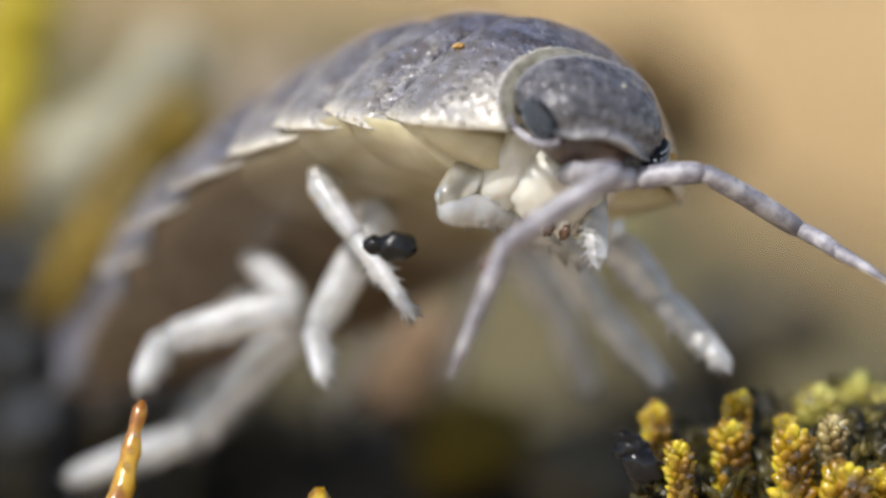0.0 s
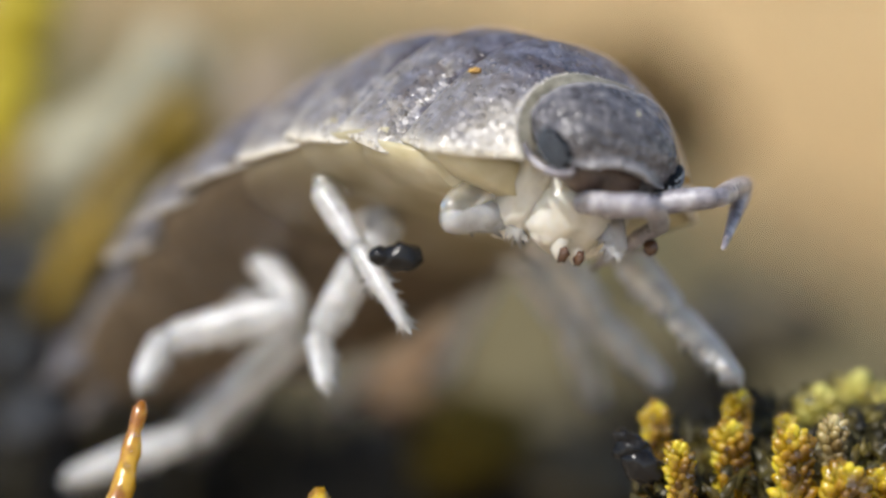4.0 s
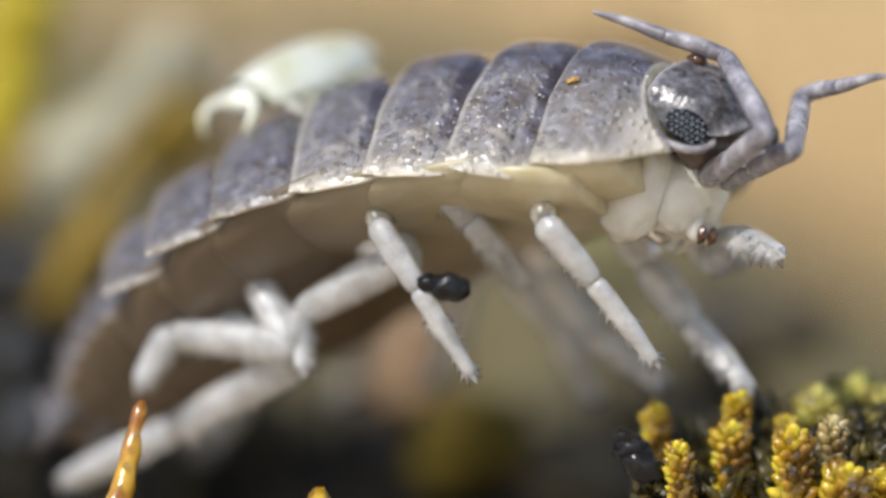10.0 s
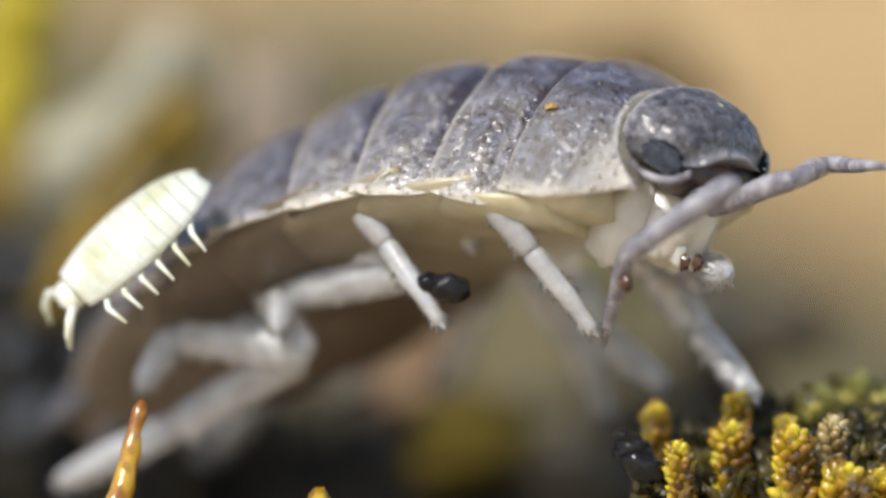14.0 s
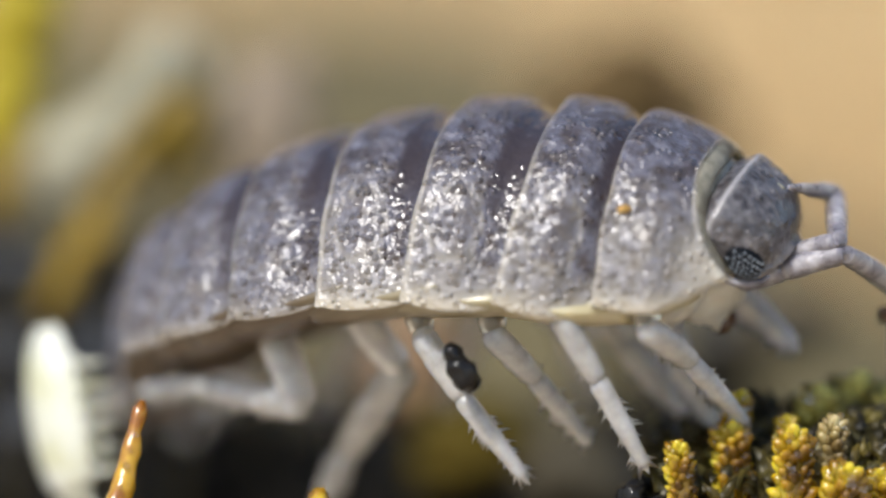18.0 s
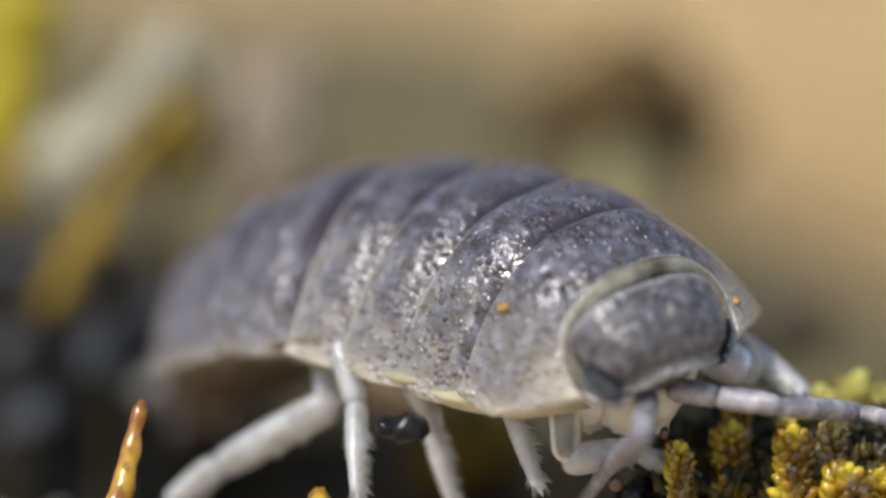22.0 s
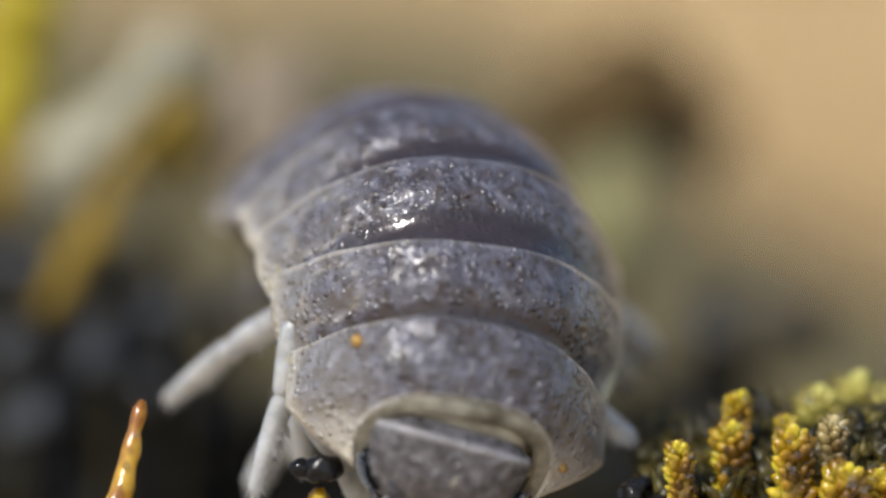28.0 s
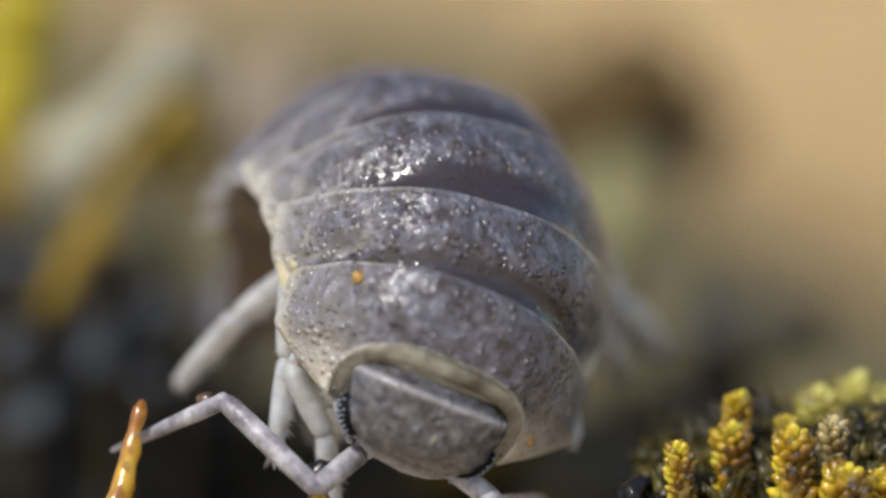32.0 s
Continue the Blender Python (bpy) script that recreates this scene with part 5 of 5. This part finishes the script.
    w.at(20.5, 5.56, -2.59, 1.5)
    w.at(21.5, 6.86, -2.74, 1.0)
    w.at(23, 5.96, -2.59, 2.0)
    w.at(25.5, 5.46, -3.74, 1.5)
    w.at(27.5, 3.66, -3.49, 2.0)
    w.at(32, 2.36, -3.59, 2.0)
    w = feet["L2"] = Way()
    w.at(0, 5.66, -2.81, 1.3)
    w.at(14.5, 5.68, -2.84, 1.3)
    w.at(16.5, 5.06, -3.34, 1.3)
    w.at(18.5, 5.16, -3.49, 2.0)
    w.at(20.5, 5.46, -2.79, 3.0)
    w.at(23, 5.56, -2.49, 4.0)
    w.at(25.5, 5.06, -2.79, 4.0)
    w.at(27.5, 4.16, -2.49, 8.0)
    w.at(32, 4.06, -2.49, 8.0)
    w = feet["L3"] = Way()
    w.at(0, 4.01, -2.49, 4.0)
    w.at(14.5, 4.01, -2.49, 4.0)
    w.at(19, 4.56, -3.19, 4.0)
    w.at(20.5, 4.56, -2.79, 4.0)
    w.at(23, 4.66, -2.09, 4.0)
    w.at(27.5, 3.96, -2.49, 11.0)
    w.at(32, 3.86, -2.49, 12.0)
    w = feet["L4"] = Way()
    w.at(0, 3.06, -3.19, 7.0)
    w.at(14.5, 3.06, -3.19, 7.0)
    w.at(20, 3.16, -3.19, 7.0)
    w.at(23, 3.66, -1.99, 7.0)
    w.at(32, 4.16, -1.99, 7.0)
    w = feet["L5"] = Way()
    w.at(0, 0.06, -2.49, 8.0)
    w.at(9, -0.24, -2.49, 8.0)
    w.at(14.5, -0.04, -2.59, 8.0)
    w.at(20, 0.16, -2.99, 8.0)
    w.at(23, 2.16, -1.59, 8.0)
    w.at(32, 3.16, -1.59, 8.0)
    w = feet["L6"] = Way()
    w.at(0, -1.94, -2.99, 10.0)
    w.at(14.5, -1.84, -2.79, 10.0)
    w.at(20, -2.44, -2.99, 10.0)
    w.at(23, 0.16, -1.19, 10.0)
    w.at(32, 1.16, -1.19, 10.0)
    w = feet["L7"] = Way()
    w.at(0, -4.54, -3.39, 12.0)
    w.at(14.5, -4.24, -3.59, 12.0)
    w.at(20, -4.84, -3.19, 12.0)
    w.at(23, -2.84, -1.19, 12.0)
    w.at(32, -0.84, -0.59, 12.0)

    # where the two knees of the near hind legs are held while the animal rears up
    knees = {}
    w = knees["R5"] = Way()
    w.at(0, -1.44, 0.0, -2.24, -1.49)
    w.at(9, -1.40, -0.1, -2.20, -1.55)
    w.at(10, -1.0, -0.7, -2.2, -1.45)
    w.at(13, -1.04, -0.69, -2.19, -1.64)
    w.at(14.5, -1.6, -0.75, -2.85, -0.85)
    w = knees["R6"] = Way()
    w.at(0, -2.54, -0.79, -5.0, -1.64)
    w.at(9, -2.45, -0.9, -5.0, -1.64)
    w.at(9.8, -3.5, -1.75, -4.75, -1.6)
    w.at(14.5, -3.5, -1.75, -4.75, -1.6)
    w = knees["R7"] = Way()
    w.at(0, -2.94, -1.5, -4.84, -3.5)
    w.at(9, -2.9, -1.7, -4.84, -3.5)
    w.at(9.8, -3.6, -2.1, -5.0, -3.4)
    w.at(14.5, -3.6, -2.1, -5.0, -3.4)

    times = [0.5 * i for i in range(65)]
    rows = {}

    def put(ob, t, m):
        rows.setdefault(ob, []).append((t, m))
    for t in times:
        p = way.glide(t)
        near_by = nearer.get(t)[0]
        k = (REACH + p[1] + near_by) / (REACH + p[1])
        fr = body_frames([p[0] * k, p[1] + near_by, p[2] * k] + p[3:])
        root = fr[2]
        inv = root.inverted()
        put(louse, t, placed(root))
        for k, ob in segments.items():
            if k != 2:
                put(ob, t, metres(inv @ fr[k]))
        for tag, (lg, md, en) in legs.items():
            k, side = int(tag[1]), (-1 if tag[0] == "R" else 1)
            f = fr[k]
            hip = f @ Vector((-0.45 * seg_len(k), side * SEG_W * WIDTHS[k] * (0.35 if side < 0 and k < 5 else 0.40), -1.15))
            u, v, d = feet[tag].get(t)
            foot = across(u, v, d)
            out = (f.to_3x3() @ Vector((0, side, 0))).normalized()
            up = (f.to_3x3() @ Vector((0, 0, 1))).normalized()
            back = (f.to_3x3() @ Vector((-1, 0, 0))).normalized()
            tuck = min(1.0, max(0.0, (t - 14.5) / 2)) if k > 3 else 1.0
            knee = back * -1.6 + up * 0.5 if k > 4 else (back * -0.72 + up * 0.1 if k == 4 else back * 0.6 - up * 0.3)
            if side < 0 and k < 5:
                knee = knee.lerp(up * 0.3 - out * 1.2, tuck)
            L = FORE_LEG if k < 5 else (HIND_LEG if k < 7 else LAST_LEG)
            hold = None
            if side < 0:      # the first knee stays up under the side flap
                top = f @ Vector((-0.5 * seg_len(k), side * SEG_W * WIDTHS[k] * 0.83, arch(k, 1)[1] + 0.14))
                slack = max(0.0, 1 - (foot - top).length / (L[1] + L[2]))
                hold = (top, top.lerp(foot, 0.42) - out * 2.0 * slack + up * 0.6 * slack)
                if k > 4:
                    top = hip - back * L[0] * 0.95 - up * 0.25
                    hold = (top, top.lerp(foot, 0.5) - out * 0.4)
            if tag in knees and tuck < 1:
                u1, v1, u2, v2 = knees[tag].get(t)
                held = (across(u1, v1, hip.y * 0.75 + d * 0.25 - 0.6), across(u2, v2, hip.y * 0.35 + d * 0.65))
                hold = (held[0].lerp(hold[0], tuck), held[1].lerp(hold[1], tuck))
            swing = 0.25 if k > 4 else (1.3 if k == 4 else 0.7)
            j = bend_leg(hip, foot, out, knee, swing * (1 - 0.6 * tuck if side < 0 else 1), L, hold)
            pole = (out + up).normalized()
            a, b, c = (aim(j[i], j[i + 1], pole) for i in range(3))
            put(lg, t, metres(inv @ a))
            put(md, t, metres(a.inverted() @ b))
            put(en, t, metres(a.inverted() @ c))
        for name, path, side in (("near", near, -1), ("far", far, 1)):
            h = fr[0]
            base = h @ Vector((1.64, side * 0.26, -0.92))
            w = path.get(t)
            bends = (-1, 1, -1) if side > 0 else ((-1, -1, -1) if 10.8 < t < 12.8 else (-1, 1, 1))
            j = [base]
            for n, length in enumerate((ANT_L[0] + ANT_L[1], ANT_L[2], ANT_L[3] + ANT_L[4])):
                a = j[-1]
                k = (REACH + a.y) / REACH
                du, dv = w[2 * n] * k - a.x, w[2 * n + 1] * k - a.z
                flat = math.hypot(du, dv)
                if flat > length * 0.995:
                    du, dv, flat = du * length * 0.995 / flat, dv * length * 0.995 / flat, length * 0.995
                depth = math.sqrt(length * length - flat * flat) * bends[n]
                j.append(a + Vector((du, depth, dv)))
            up = (h.to_3x3() @ Vector((0, 0, 1))).normalized()
            e = j[0].lerp(j[1], ANT_L[0] / (ANT_L[0] + ANT_L[1]))
            g = j[2].lerp(j[3], ANT_L[3] / (ANT_L[3] + ANT_L[4]))
            pts = [j[0], e, j[1], j[2], g, j[3]]
            first = aim(pts[0], pts[1], up)
            put(feelers[name][0], t, metres(inv @ first))
            for n in range(1, 5):
                put(feelers[name][n], t, metres(first.inverted() @ aim(pts[n], pts[n + 1], up)))
    for ob, r in rows.items():
        walk(ob, r)


def pellet_motion():
    way = Way()
    way.at(0, -0.94, 0.04, 0.2, 0)
    way.at(1, -0.94, -0.14, 0.2, 0)
    way.at(3, -0.84, -0.14, 0.2, 0)
    way.at(5.5, -0.84, -0.17, 0.2, 0)
    way.at(6, -0.81, -0.16, 0.2, 0)
    way.at(6.5, -0.89, -0.04, 0.2, 0)
    way.at(9, -0.66, -0.12, 0.2, 0)
    way.at(9.5, -0.39, -0.41, 0.2, 0)
    way.at(10, 0.01, -0.67, 0.2, -8)
    way.at(10.5, -0.09, -0.54, 0.2, -10)
    way.at(13, -0.14, -0.56, 0.2, -12)
    way.at(14, 0.01, -0.67, 0.2, -12)
    way.at(14.5, -0.06, -0.74, 0.2, -12)
    way.at(16.5, 0.17, -2.54, 0.2, -60)
    way.at(17, 0.14, -2.49, 0.2, -60)
    way.at(18, 0.30, -2.11, 0.2, -60)
    way.at(19, 0.44, -1.87, 0.2, -60)
    way.at(19.5, 0.50, -1.96, 0.2, -60)
    way.at(20, 0.86, -2.94, 0.2, -20)
    way.at(20.5, 0.28, -2.74, 0.2, 0)
    way.at(21, -0.49, -3.24, 0.2, 0)
    way.at(21.5, -0.54, -3.24, 0.2, 0)
    way.at(22, -0.72, -3.19, 0.2, 0)
    way.at(23, -0.79, -3.24, 0.4, 0)
    way.at(25.5, -1.04, -3.49, 0.6, 0)
    way.at(27.5, -2.24, -3.89, 0.8, 0)
    way.at(32, -2.24, -3.99, 0.8, 0)

    rows = []
    for i in range(65):
        u, v, d, a = way.get(i * 0.5)
        rows.append((i * 0.5, placed(Matrix.Translation(across(u, v, d - 0.85)) @ Matrix.Rotation(radians(-a), 4, "Y"))))
    walk(pellet, rows)


def white_motion():
    way = Way()
    way.at(0, -1.44, 1.11, 9.0, 180, 0, 0)
    way.at(7.5, -1.44, 1.11, 9.0, 180, -60, 0)
    way.at(8, -1.44, 2.41, 8.0, 180, -60, 0)
    way.at(8.5, -1.54, 3.46, 6.5, 180, -62, 20)
    way.at(9, -1.87, 3.49, 6.0, 180, -60, 20)
    way.at(9.5, -2.24, 3.26, 5.5, 195, -52, 30)
    way.at(10, -2.49, 3.06, 4.5, 205, -42, 30)
    way.at(10.5, -2.74, 2.76, 3.5, 230, -48, 35)
    way.at(11, -2.94, 2.41, 2.5, 240, -50, 35)
    way.at(11.5, -3.19, 2.16, 2.0, 235, -36, 35)
    way.at(12, -3.29, 2.06, 1.8, 230, -20, 35)
    way.at(12.5, -3.74, 1.73, 1.6, 222, -10, 35)
    way.at(13, -4.34, 1.29, 1.4, 220, 0, 35)
    way.at(13.5, -4.84, 0.81, 1.3, 220, 0, 35)
    way.at(14, -5.44, 0.21, 1.3, 222, 0, 35)
    way.at(14.5, -5.89, -0.24, 1.3, 224, 0, 35)
    way.at(16.5, -6.89, -2.29, 4.5, 258, 0, 40)
    way.at(17, -6.84, -2.49, 4.8, 262, 0, 35)
    way.at(17.5, -6.79, -2.64, 5.0, 268, 0, 30)
    way.at(18, -6.76, -2.89, 5.2, 280, 0, 30)
    way.at(18.5, -6.44, -2.89, 5.5, 310, 0, 45)
    way.at(19, -5.69, -2.94, 6.0, 335, 0, 85)
    way.at(19.5, -5.44, -3.04, 6.0, 345, 0, 85)
    way.at(20, -5.54, -3.19, 7.0, 340, 0, 85)
    way.at(20.5, -6.34, -4.09, 7.0, 330, 0, 40)
    way.at(21, -6.84, -5.79, 9.0, 320, 0, 40)
    way.at(32, -6.84, -6.09, 9.0, 320, 0, 40)

    rows = []
    for i in range(65):
        u, v, d, a, tilt, spin = way.get(i * 0.5)
        lean = radians(tilt)
        fw = Vector((math.cos(radians(a)) * math.cos(lean), math.sin(lean), math.sin(radians(a)) * math.cos(lean)))
        side_up = Vector((math.cos(radians(a - 90)), 0, math.sin(radians(a - 90))))
        up = side_up * math.cos(radians(spin)) + Vector((0, -1, 0)) * math.sin(radians(spin))
        c = across(u, v, d)
        m = aim(c, c + fw, up)
        rows.append((i * 0.5, placed(m)))
    walk(juv, rows)


def kicked_motion():
    for ob, dx, dz, turn in kicked:
        m = ob.matrix_world.copy()
        low = Matrix.Translation((dx * MM, 0, dz * MM)) @ m @ pose(0, 0, 0, 0, -turn, 0)
        half = Matrix.Translation((dx * 0.5 * MM, 0, dz * 0.5 * MM)) @ m @ pose(0, 0, 0, 0, -turn * 0.5, 0)
        walk(ob, [(0, m), (14.8, m), (15.4, half), (16.0, low), (32, low)])


def motions():
    kicked_motion()
    woodlouse_motion()
    pellet_motion()
    white_motion()


motions()
